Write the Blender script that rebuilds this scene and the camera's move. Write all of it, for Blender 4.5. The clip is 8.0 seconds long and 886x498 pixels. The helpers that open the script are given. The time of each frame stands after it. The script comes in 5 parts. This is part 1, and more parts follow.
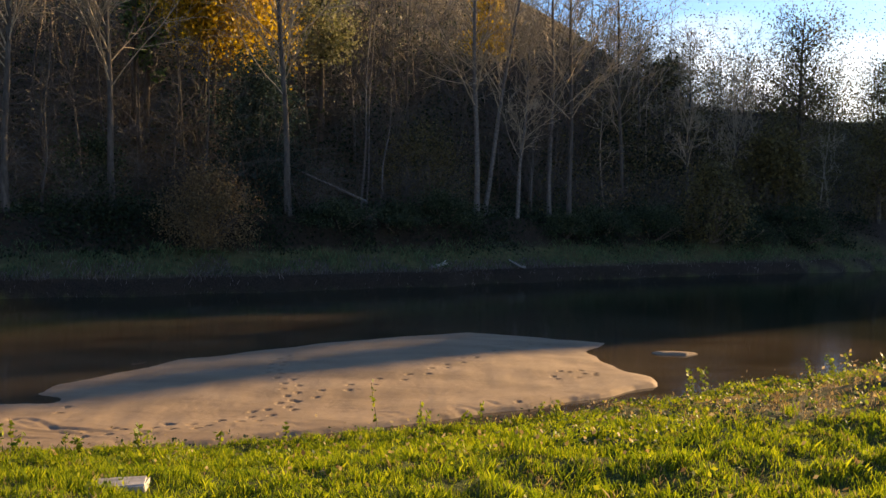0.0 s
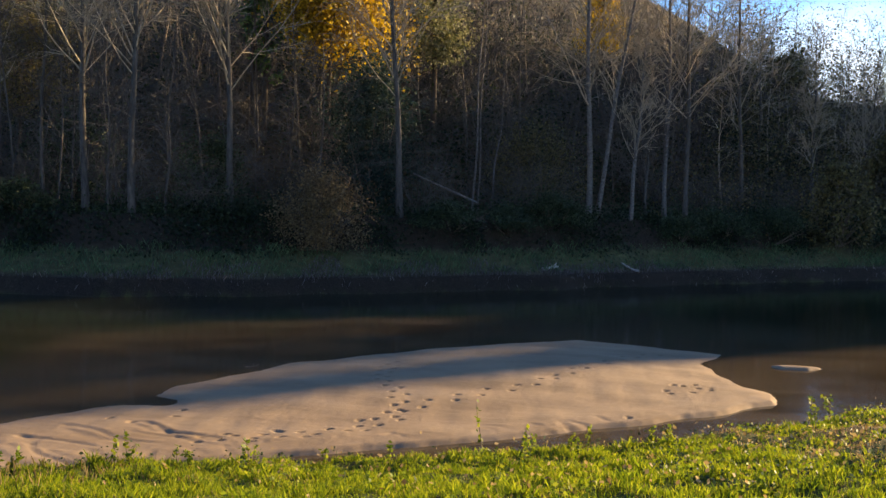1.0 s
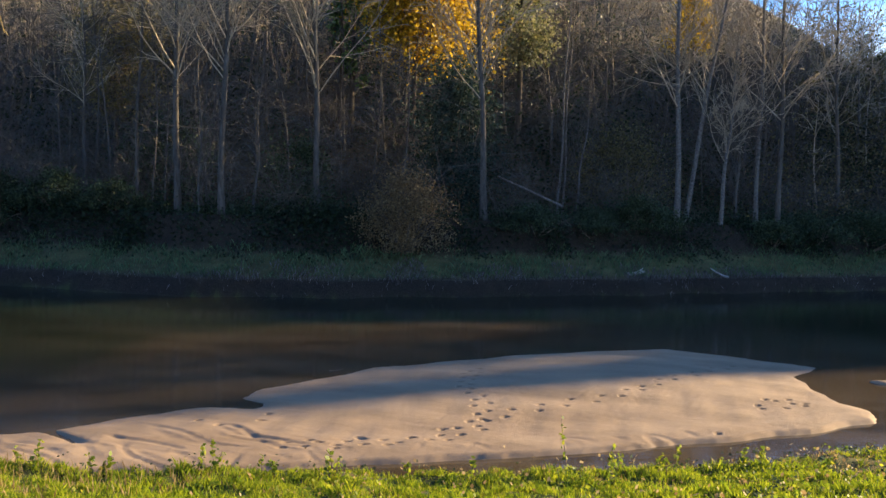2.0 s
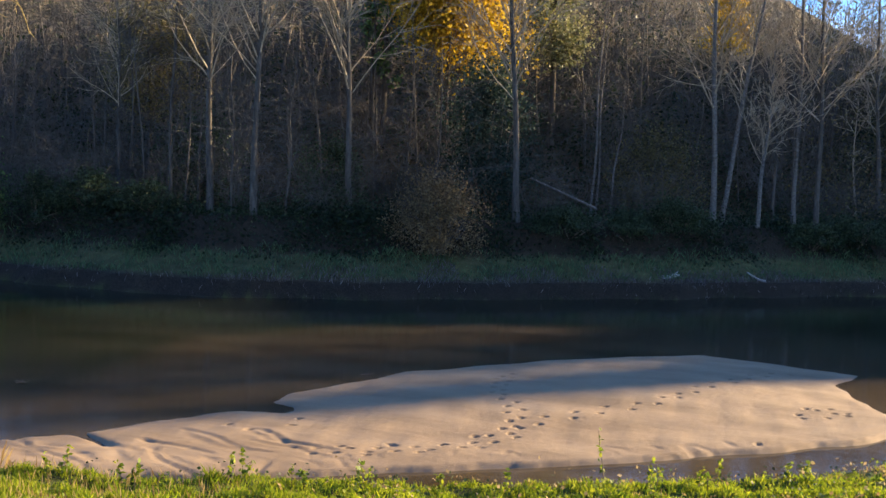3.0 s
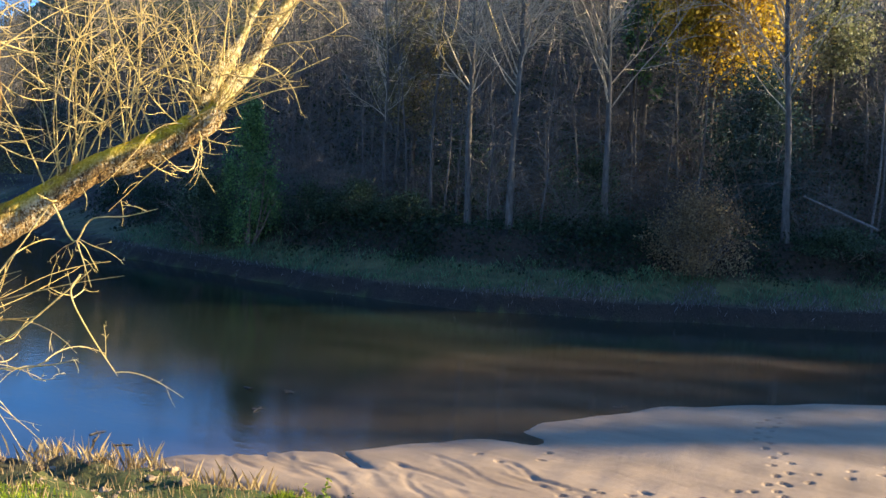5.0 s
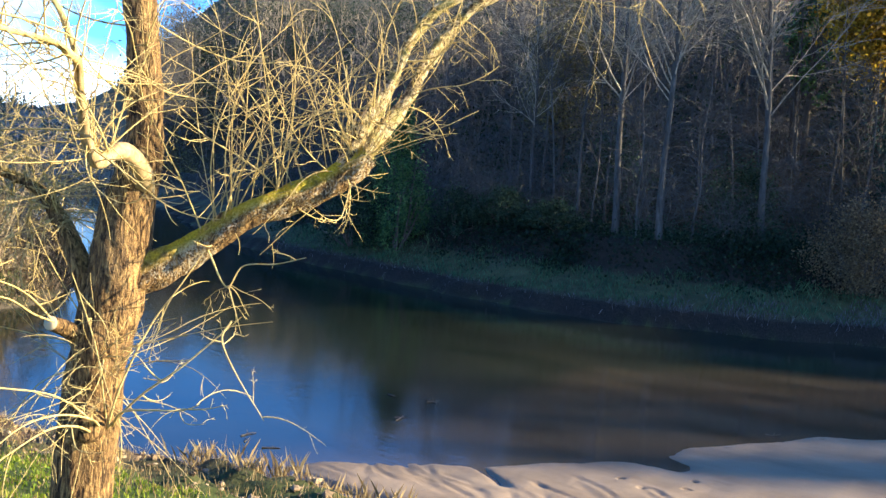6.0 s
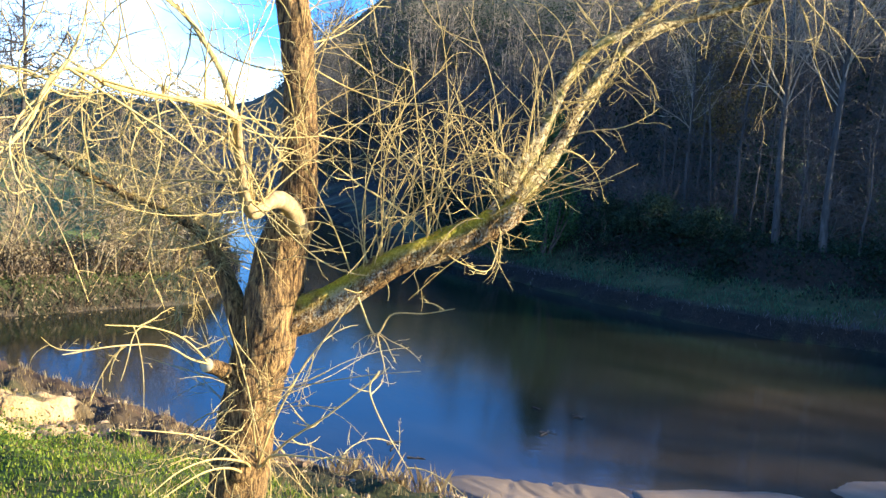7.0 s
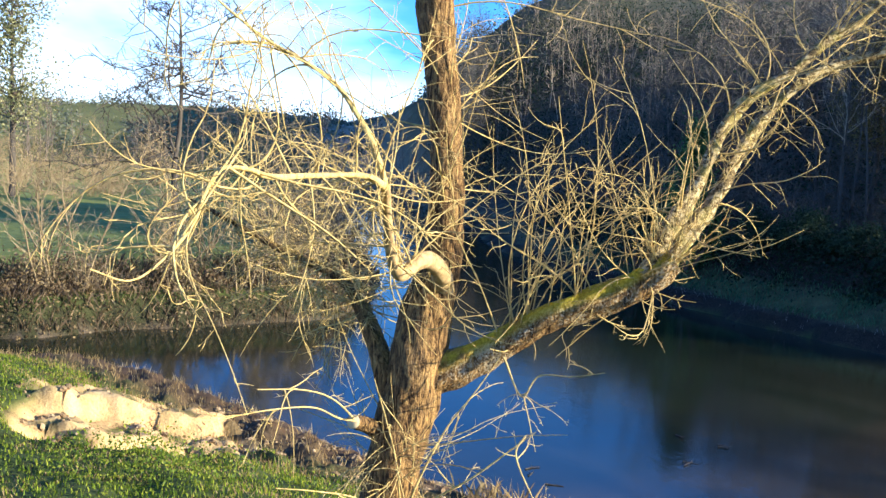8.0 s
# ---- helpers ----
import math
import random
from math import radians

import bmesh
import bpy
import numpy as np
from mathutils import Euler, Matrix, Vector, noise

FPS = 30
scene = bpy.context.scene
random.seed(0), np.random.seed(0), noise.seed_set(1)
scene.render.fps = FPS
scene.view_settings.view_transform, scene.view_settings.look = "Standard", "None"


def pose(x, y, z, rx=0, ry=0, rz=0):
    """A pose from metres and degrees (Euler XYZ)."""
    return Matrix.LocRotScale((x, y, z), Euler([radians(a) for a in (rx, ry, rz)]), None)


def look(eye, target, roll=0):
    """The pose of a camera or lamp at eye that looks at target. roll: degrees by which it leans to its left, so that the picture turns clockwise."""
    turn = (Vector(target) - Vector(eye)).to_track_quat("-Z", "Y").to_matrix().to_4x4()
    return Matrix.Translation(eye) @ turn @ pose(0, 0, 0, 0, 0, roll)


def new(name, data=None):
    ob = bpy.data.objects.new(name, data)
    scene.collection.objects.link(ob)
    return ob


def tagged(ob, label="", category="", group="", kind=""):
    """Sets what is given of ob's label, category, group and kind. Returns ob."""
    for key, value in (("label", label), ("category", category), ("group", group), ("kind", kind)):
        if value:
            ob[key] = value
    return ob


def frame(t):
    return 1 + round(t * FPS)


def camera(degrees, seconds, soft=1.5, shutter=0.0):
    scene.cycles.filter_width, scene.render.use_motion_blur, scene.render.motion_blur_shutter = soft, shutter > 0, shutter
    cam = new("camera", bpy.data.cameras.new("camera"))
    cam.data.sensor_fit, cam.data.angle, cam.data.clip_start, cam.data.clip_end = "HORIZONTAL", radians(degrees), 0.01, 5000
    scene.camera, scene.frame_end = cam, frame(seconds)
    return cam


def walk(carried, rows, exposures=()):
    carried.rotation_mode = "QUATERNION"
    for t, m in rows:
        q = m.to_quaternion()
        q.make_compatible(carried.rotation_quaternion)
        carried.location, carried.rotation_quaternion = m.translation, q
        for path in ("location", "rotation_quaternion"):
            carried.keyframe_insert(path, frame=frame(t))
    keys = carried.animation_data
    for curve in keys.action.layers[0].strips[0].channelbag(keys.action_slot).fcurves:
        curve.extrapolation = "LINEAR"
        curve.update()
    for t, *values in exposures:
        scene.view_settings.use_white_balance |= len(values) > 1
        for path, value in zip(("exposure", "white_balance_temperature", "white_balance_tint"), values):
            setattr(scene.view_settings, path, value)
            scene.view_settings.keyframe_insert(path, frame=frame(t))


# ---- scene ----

cam = camera(50.6, 8.0, soft=1.5)


def stand(x, y, z, yaw, pitch, roll):
    """Camera pose from its place, its turn to the left, its tilt up and its lean, in degrees."""
    return pose(x, y, z) @ pose(0, 0, 0, 90 + pitch, 0, yaw) @ pose(0, 0, 0, 0, 0, roll)


PATH = [
    (0.0, stand(0.000, 0.000, 3.600, 0.00, -3.54, 1.41)),
    (0.5, stand(0.036, 0.112, 3.705, 3.47, -3.75, 1.18)),
    (1.0, stand(0.037, 0.205, 3.827, 6.83, -3.96, 1.53)),
    (1.5, stand(0.015, 0.257, 3.935, 9.99, -4.14, 1.66)),
    (1.7, stand(0.006, 0.282, 3.952, 10.99, -4.16, 1.72)),
    (2.8, stand(-0.079, 0.509, 3.974, 13.18, -4.12, 1.81)),
    (3.0, stand(-0.101, 0.558, 3.996, 13.81, -4.17, 1.93)),
    (3.5, stand(-0.172, 0.698, 4.110, 16.66, -4.07, 2.38)),
    (4.0, stand(-0.220, 0.820, 4.221, 21.09, -4.07, 2.73)),
    (4.5, stand(-0.260, 0.890, 4.323, 25.36, -4.40, 2.66)),
    (5.8, stand(-0.410, 0.960, 4.599, 36.00, -4.85, 3.14)),
    (6.0, stand(-0.407, 0.999, 4.650, 38.06, -4.99, 3.38)),
    (6.5, stand(-0.469, 1.055, 4.766, 42.60, -5.16, 3.68)),
    (7.0, stand(-0.523, 1.084, 4.868, 47.09, -5.58, 3.77)),
    (7.5, stand(-0.590, 1.086, 4.966, 51.24, -5.52, 3.64)),
    (8.0, stand(-0.638, 1.098, 5.074, 55.46, -5.46, 3.31)),
]
walk(cam, PATH, exposures=[(0.0, 1.06, 9200, 13), (1.5, 1.46, 7300, 8), (3.5, 1.76, 6900, 8), (5.0, 1.84, 6000, 4), (6.5, 1.80, 5400, 3), (8.0, 1.43, 5150, 3)])

# ---- light: low winter sun over the wooded ridge, clear sky with thin cloud ----
SUN_AZ, SUN_EL = 53.0, 16.0          # degrees clockwise from +y, degrees up
SUN_DIR = Vector((math.sin(radians(SUN_AZ)) * math.cos(radians(SUN_EL)),
                  math.cos(radians(SUN_AZ)) * math.cos(radians(SUN_EL)), math.sin(radians(SUN_EL))))
sun_data = bpy.data.lights.new("sun", "SUN")
sun_data.energy, sun_data.angle, sun_data.color = 6.8, radians(0.55), (1.0, 0.77, 0.48)
sun = new("sun", sun_data)
sun.matrix_world = look(SUN_DIR * 300, (0, 0, 0))

world = bpy.data.worlds.new("world")
scene.world = world
world.use_nodes = True
wn, wl = world.node_tree.nodes, world.node_tree.links
sky = wn.new("ShaderNodeTexSky")
sky.sky_type, sky.sun_disc = "NISHITA", False
sky.dust_density, sky.ozone_density, sky.air_density = 0.8, 3.5, 1.0
sky.sun_elevation, sky.sun_rotation = radians(SUN_EL), radians(SUN_AZ)
cloud_at = wn.new("ShaderNodeTexCoord")
cloud_map = wn.new("ShaderNodeMapping")
cloud_map.inputs["Scale"].default_value = (1.6, 1.6, 5.0)
wl.new(cloud_at.outputs["Generated"], cloud_map.inputs["Vector"])
cloud = wn.new("ShaderNodeTexNoise")
cloud.inputs["Scale"].default_value, cloud.inputs["Detail"].default_value = 1.4, 6
wl.new(cloud_map.outputs["Vector"], cloud.inputs["Vector"])
cloud_ramp = wn.new("ShaderNodeValToRGB")
cloud_ramp.color_ramp.elements[0].position, cloud_ramp.color_ramp.elements[1].position = 0.44, 0.84
cloud_low = wn.new("ShaderNodeSeparateXYZ")        # cloud lies low, the sky opens higher up
wl.new(cloud_at.outputs["Generated"], cloud_low.inputs["Vector"])
cloud_band = wn.new("ShaderNodeMapRange")
for key, v in (("From Min", 0.13), ("From Max", 0.23), ("To Min", 0.10), ("To Max", -0.34)):
    cloud_band.inputs[key].default_value = v
wl.new(cloud_low.outputs["Z"], cloud_band.inputs["Value"])
cloud_sum = wn.new("ShaderNodeMath")
wl.new(cloud.outputs["Fac"], cloud_sum.inputs[0])
wl.new(cloud_band.outputs["Result"], cloud_sum.inputs[1])
wl.new(cloud_sum.outputs[0], cloud_ramp.inputs["Fac"])
cloud_mix = wn.new("ShaderNodeMix")
cloud_mix.data_type = "RGBA"
wl.new(cloud_ramp.outputs["Color"], cloud_mix.inputs["Factor"])
sky_tint = wn.new("ShaderNodeMix")
sky_tint.data_type, sky_tint.blend_type = "RGBA", "MULTIPLY"
sky_tint.inputs["Factor"].default_value, sky_tint.inputs["B"].default_value = 1.0, (0.60, 0.95, 1.48, 1)
wl.new(sky.outputs["Color"], sky_tint.inputs["A"])
wl.new(sky_tint.outputs["Result"], cloud_mix.inputs["A"])
cloud_mix.inputs["B"].default_value = (11.0, 11.2, 11.8, 1)
wl.new(cloud_mix.outputs["Result"], wn["Background"].inputs["Color"])
wn["Background"].inputs["Strength"].default_value = 0.092


# ---- materials ----
class Mat:
    """A small writer of node materials."""

    def __init__(self, name, rough=0.8, spec=0.3):
        self.m = bpy.data.materials.new(name)
        self.m.use_nodes = True
        self.n, self.l = self.m.node_tree.nodes, self.m.node_tree.links
        self.b = self.n["Principled BSDF"]
        self.out = self.n["Material Output"]
        self.b.inputs["Roughness"].default_value = rough
        self.b.inputs["Specular IOR Level"].default_value = spec

    def coords(self, scale=(1, 1, 1), kind="Object"):
        c, m = self.n.new("ShaderNodeTexCoord"), self.n.new("ShaderNodeMapping")
        m.inputs["Scale"].default_value = scale
        self.l.new(c.outputs[kind], m.inputs["Vector"])
        return m.outputs["Vector"]

    def noise(self, scale, detail=4, vec=None, rough=0.55, distort=0.0):
        t = self.n.new("ShaderNodeTexNoise")
        t.inputs["Scale"].default_value, t.inputs["Detail"].default_value = scale, detail
        t.inputs["Roughness"].default_value, t.inputs["Distortion"].default_value = rough, distort
        self.l.new(vec if vec is not None else self.coords(), t.inputs["Vector"])
        return t.outputs["Fac"]

    def ramp(self, fac, stops):
        r = self.n.new("ShaderNodeValToRGB")
        e = r.color_ramp.elements
        while len(e) < len(stops):
            e.new(0.5)
        for k, (p, c) in enumerate(stops):
            e[k].position, e[k].color = p, (*c, 1) if len(c) == 3 else c
        self.l.new(fac, r.inputs["Fac"])
        return r.outputs["Color"]

    def mix(self, fac, a, b, mode="MIX"):
        x = self.n.new("ShaderNodeMix")
        x.data_type, x.blend_type = "RGBA", mode
        for key, v in (("Factor", fac), ("A", a), ("B", b)):
            if isinstance(v, (int, float)):
                x.inputs[key].default_value = v
            elif isinstance(v, tuple):
                x.inputs[key].default_value = (*v, 1)
            else:
                self.l.new(v, x.inputs[key])
        return x.outputs["Result"]

    def math(self, op, a, b=0.0):
        x = self.n.new("ShaderNodeMath")
        x.operation = op
        for k, v in enumerate((a, b)):
            if isinstance(v, (int, float)):
                x.inputs[k].default_value = v
            else:
                self.l.new(v, x.inputs[k])
        return x.outputs[0]

    def attr(self, name):
        a = self.n.new("ShaderNodeAttribute")
        a.attribute_name = name
        return a.outputs["Fac"]

    def island(self):
        return self.n.new("ShaderNodeNewGeometry").outputs["Random Per Island"]

    def colour(self, c):
        if isinstance(c, tuple):
            self.b.inputs["Base Color"].default_value = (*c, 1)
        else:
            self.l.new(c, self.b.inputs["Base Color"])
        return self

    def bump(self, h, strength=0.5, dist=0.02):
        x = self.n.new("ShaderNodeBump")
        x.inputs["Strength"].default_value, x.inputs["Distance"].default_value = strength, dist
        self.l.new(h, x.inputs["Height"])
        self.l.new(x.outputs["Normal"], self.b.inputs["Normal"])
        return self


def leaf_material(name, dark, mid, light, thin=0.35):
    """Leaves and blades: each one of its own tint, letting some light through."""
    m = Mat(name, 0.55, 0.25)
    c = m.ramp(m.island(), [(0.0, dark), (0.5, mid), (1.0, light)])
    c = m.mix(m.math("MULTIPLY", m.noise(0.9, 3), 0.5), c, m.mix(0.5, c, dark))
    m.colour(c)
    t = m.n.new("ShaderNodeBsdfTranslucent")
    m.l.new(c, t.inputs["Color"])
    s = m.n.new("ShaderNodeMixShader")
    s.inputs["Fac"].default_value = thin
    m.l.new(m.b.outputs["BSDF"], s.inputs[1])
    m.l.new(t.outputs["BSDF"], s.inputs[2])
    m.l.new(s.outputs["Shader"], m.out.inputs["Surface"])
    return m.m


def bark_material(name, dark, light, scale=1.0, stretch=0.25, bump=0.5, dist=0.02):
    m = Mat(name, 0.9, 0.15)
    v = m.coords((scale, scale, scale * stretch))
    ridges = m.noise(9, 6, v, 0.65, 0.4)
    blotch = m.noise(1.3 * scale, 3)
    c = m.ramp(ridges, [(0.3, dark), (0.68, light)])
    c = m.mix(m.math("MULTIPLY", blotch, 0.6), c, m.mix(0.5, c, dark))
    return m.colour(c).bump(ridges, bump, dist).m


def ground_material():
    """Bank and woodland floor, by the zones of the ground: turf soil, forest litter, river bed, clay scar, meadow."""
    m = Mat("ground_earth", 0.95, 0.15)
    fine, mid, big = m.noise(28, 6), m.noise(3.0, 5), m.noise(0.35, 4)
    turf = m.ramp(m.mix(0.5, mid, fine), [(0.35, (0.030, 0.028, 0.012)), (0.52, (0.060, 0.080, 0.016)), (0.7, (0.10, 0.09, 0.034))])
    litter = m.ramp(m.mix(0.5, mid, fine), [(0.35, (0.020, 0.017, 0.012)), (0.55, (0.075, 0.058, 0.034)), (0.75, (0.15, 0.115, 0.065))])
    bed = m.ramp(m.mix(0.35, big, fine), [(0.3, (0.20, 0.145, 0.09)), (0.6, (0.34, 0.26, 0.175)), (0.8, (0.42, 0.33, 0.23))])
    clay = m.ramp(m.mix(0.4, mid, fine), [(0.34, (0.16, 0.095, 0.042)), (0.43, (0.46, 0.30, 0.135)), (0.58, (0.62, 0.43, 0.20)), (0.8, (0.68, 0.50, 0.26))])
    mud = m.ramp(m.mix(0.5, mid, fine), [(0.3, (0.035, 0.022, 0.013)), (0.6, (0.11, 0.070, 0.040)), (0.8, (0.22, 0.15, 0.09))])
    meadow = m.ramp(m.mix(0.5, big, mid), [(0.35, (0.10, 0.125, 0.028)), (0.6, (0.20, 0.22, 0.055))])
    c = m.mix(m.attr("forest"), turf, litter)
    c = m.mix(m.attr("meadow"), c, meadow)
    c = m.mix(m.attr("mud"), c, mud)
    c = m.mix(m.attr("clay"), c, clay)
    c = m.mix(m.attr("bed"), c, bed)
    # Dark bank lips; on the terrace edge this colour stands for shade under shrubs.
    c = m.mix(m.math("MULTIPLY", m.attr("lip_and_shade"), 0.85), c, m.ramp(fine, [(0.4, (0.008, 0.006, 0.005)), (0.7, (0.045, 0.034, 0.026))]))
    return m.colour(c).bump(m.mix(0.5, mid, fine), 0.7, 0.05).m


def sand_material():
    m = Mat("river_sand", 0.85, 0.3)
    fine, mid, big = m.noise(120, 3), m.noise(9, 5), m.noise(0.8, 4, m.coords((0.6, 1.4, 1)))
    c = m.ramp(m.mix(0.3, big, fine), [(0.32, (0.160, 0.110, 0.068)), (0.5, (0.232, 0.163, 0.102)), (0.7, (0.285, 0.207, 0.133))])
    wet = m.attr("wet")
    c = m.mix(wet, c, (0.13, 0.090, 0.058))
    m.colour(c)
    r = m.math("SUBTRACT", 0.9, m.math("MULTIPLY", wet, 0.5))
    m.l.new(r, m.b.inputs["Roughness"])
    return m.bump(m.mix(0.4, mid, fine), 0.45, 0.02).m


def water_material():
    """River water: clear over the shallows, murky brown-green with depth, rippled gloss."""
    m = Mat("river_water", 0.06, 0.5)
    m.n.remove(m.b)
    v = m.coords((1.0, 1.0, 1.0))
    ripple = m.noise(5.5, 4, m.coords((0.7, 1.4, 1)), 0.55, 0.3)
    swell = m.noise(0.5, 2, v)
    bump = m.n.new("ShaderNodeBump")
    bump.inputs["Strength"].default_value, bump.inputs["Distance"].default_value = 0.09, 0.05
    m.l.new(m.mix(0.35, ripple, swell), bump.inputs["Height"])
    gloss = m.n.new("ShaderNodeBsdfGlossy")
    gloss.inputs["Roughness"].default_value = 0.06
    m.l.new(bump.outputs["Normal"], gloss.inputs["Normal"])
    fres = m.n.new("ShaderNodeFresnel")
    fres.inputs["IOR"].default_value = 1.62
    m.l.new(bump.outputs["Normal"], fres.inputs["Normal"])
    # what is seen through the surface: silty sand in the shallows, brown-green murk in the deep
    streak = m.noise(0.55, 5, m.coords((0.35, 1.3, 1)), 0.6, 0.5)
    silt = m.ramp(streak, [(0.3, (0.017, 0.019, 0.012)), (0.5, (0.025, 0.026, 0.017)), (0.72, (0.037, 0.034, 0.022))])
    shoal = m.ramp(streak, [(0.35, (0.040, 0.030, 0.018)), (0.65, (0.085, 0.064, 0.041))])
    silt = m.mix(m.ramp(m.attr("murk"), [(0.0, (1, 1, 1)), (0.10, (0, 0, 0))]), silt, shoal)
    deep = m.ramp(m.noise(0.25, 3), [(0.3, (0.007, 0.011, 0.007)), (0.7, (0.013, 0.020, 0.012))])
    body = m.n.new("ShaderNodeBsdfDiffuse")
    m.l.new(m.mix(m.attr("murk"), silt, deep), body.inputs["Color"])
    whole = m.n.new("ShaderNodeMixShader")
    m.l.new(fres.outputs["Fac"], whole.inputs["Fac"])
    m.l.new(body.outputs["BSDF"], whole.inputs[1])
    m.l.new(gloss.outputs["BSDF"], whole.inputs[2])
    m.l.new(whole.outputs["Shader"], m.out.inputs["Surface"])
    return m.m


GROUND, SAND, WATER = ground_material(), sand_material(), water_material()
BARK_POPLAR = bark_material("grey_poplar_bark", (0.035, 0.032, 0.028), (0.135, 0.124, 0.108), 1.0)
BARK_BIRCH = bark_material("pale_birch_bark", (0.055, 0.052, 0.047), (0.21, 0.197, 0.178), 1.0, 1.2)
BARK_DARK = bark_material("dark_wood_bark", (0.03, 0.025, 0.02), (0.12, 0.10, 0.08), 1.0)
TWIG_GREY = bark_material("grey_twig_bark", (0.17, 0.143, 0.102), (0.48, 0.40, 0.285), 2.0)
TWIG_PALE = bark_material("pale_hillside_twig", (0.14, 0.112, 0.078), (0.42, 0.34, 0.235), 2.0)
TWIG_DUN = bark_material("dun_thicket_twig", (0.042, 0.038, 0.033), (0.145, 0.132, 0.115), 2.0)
TWIG_BROWN = bark_material("brown_twig_bark", (0.07, 0.056, 0.045), (0.22, 0.175, 0.135), 2.0)


# ---- the plan: shore lines and ground heights ----
FAR_SHORE = [(-80, 56), (-60, 44), (-42, 34), (-33, 30.5), (-27.5, 29.6), (-21, 28.0), (-14.5, 27.9), (-10, 29.6), (-4, 33), (0, 35.3), (5.2, 38.8), (12, 43), (23, 48.8), (36, 54), (60, 58), (140, 66)]
NEAR_SHORE = [(-40, -9), (-30, -4), (-25.5, 0.5), (-23.3, 4.5), (-22.4, 6.7), (-20.9, 7.5), (-18.3, 8.2), (-15.3, 8.7), (-12.9, 9.3), (-10.6, 9.7), (-8, 9.7), (-5.4, 10.0), (-2, 10.9), (1.2, 12.3), (4, 14.4), (8, 17), (20, 25), (40, 34), (120, 46)]
LEFT_SHORE = [(-80, 42), (-55, 30), (-42, 24.5), (-34, 20.8), (-28.5, 17.4), (-25.9, 14.7), (-25.6, 10.2), (-25.8, 7.9), (-25.5, 5.8), (-26.6, 2.6), (-32, -1.5), (-45, -7), (-70, -11)]
BAR = [(-10.7, 10.4), (-10.6, 11.2), (-9.8, 12.1), (-8.9, 12.9), (-8.4, 13.6), (-7.6, 14.8), (-7.1, 15.1), (-6.5, 15.25), (-7.1, 15.5), (-7.0, 16.5), (-6.5, 17.4), (-5.5, 19.3), (-4.1, 20.6), (-3.1, 21.6), (-1.2, 23.0), (0.7, 24.1), (2.0, 23.7), (3.2, 23.2), (4.3, 22.8), (4.1, 22.3), (3.6, 21.3), (3.7, 20.3), (3.9, 19.4), (4.3, 18.5), (4.1, 17.5),
       (2.7, 16.3), (1.2, 15.25), (-0.8, 14.0), (-2.1, 13.3), (-3.3, 12.7), (-5.3, 11.6), (-6.5, 11.15), (-8.0, 10.7), (-9.4, 10.35)]
ISLET = [(4.8, 21.4), (5.3, 21.55), (6.0, 21.4), (5.6, 21.1), (5.0, 21.1)]


def side_of(x, y, line):
    """Distance to a polyline, positive on its left."""
    best, sign = np.full(np.shape(x), 1e9), np.ones(np.shape(x))
    for (ax, ay), (bx, by) in zip(line, line[1:]):
        dx, dy = bx - ax, by - ay
        t = np.clip(((x - ax) * dx + (y - ay) * dy) / (dx * dx + dy * dy), 0, 1)
        d = np.hypot(x - ax - t * dx, y - ay - t * dy)
        s = np.sign(dx * (y - ay) - dy * (x - ax))
        near = d < best
        best, sign = np.where(near, d, best), np.where(near, s, sign)
    return best * sign


def inside(x, y, ring):
    """Distance into a closed ring, negative outside."""
    ring = ring + ring[:1]
    d, odd = np.full(np.shape(x), 1e9), np.zeros(np.shape(x), bool)
    for (ax, ay), (bx, by) in zip(ring, ring[1:]):
        dx, dy = bx - ax, by - ay
        t = np.clip(((x - ax) * dx + (y - ay) * dy) / (dx * dx + dy * dy), 0, 1)
        d = np.minimum(d, np.hypot(x - ax - t * dx, y - ay - t * dy))
        odd ^= ((ay > y) != (by > y)) & (x < (bx - ax) * (y - ay) / (by - ay + 1e-12) + ax)
    return np.where(odd, d, -d)


def waves(x, y, size, seed):
    """Smooth unevenness, about -1 to 1."""
    r = np.random.RandomState(seed)
    total = np.zeros(np.shape(x))
    for k in range(7):
        a, f, p = r.uniform(0, 6.28), r.uniform(0.6, 1.7) * 6.28 / size, r.uniform(0, 6.28)
        total += np.sin((x * math.cos(a) + y * math.sin(a)) * f + p)
    return total / 4


def step(v, a, b):
    t = np.clip((v - a) / (b - a), 0, 1)
    return t * t * (3 - 2 * t)


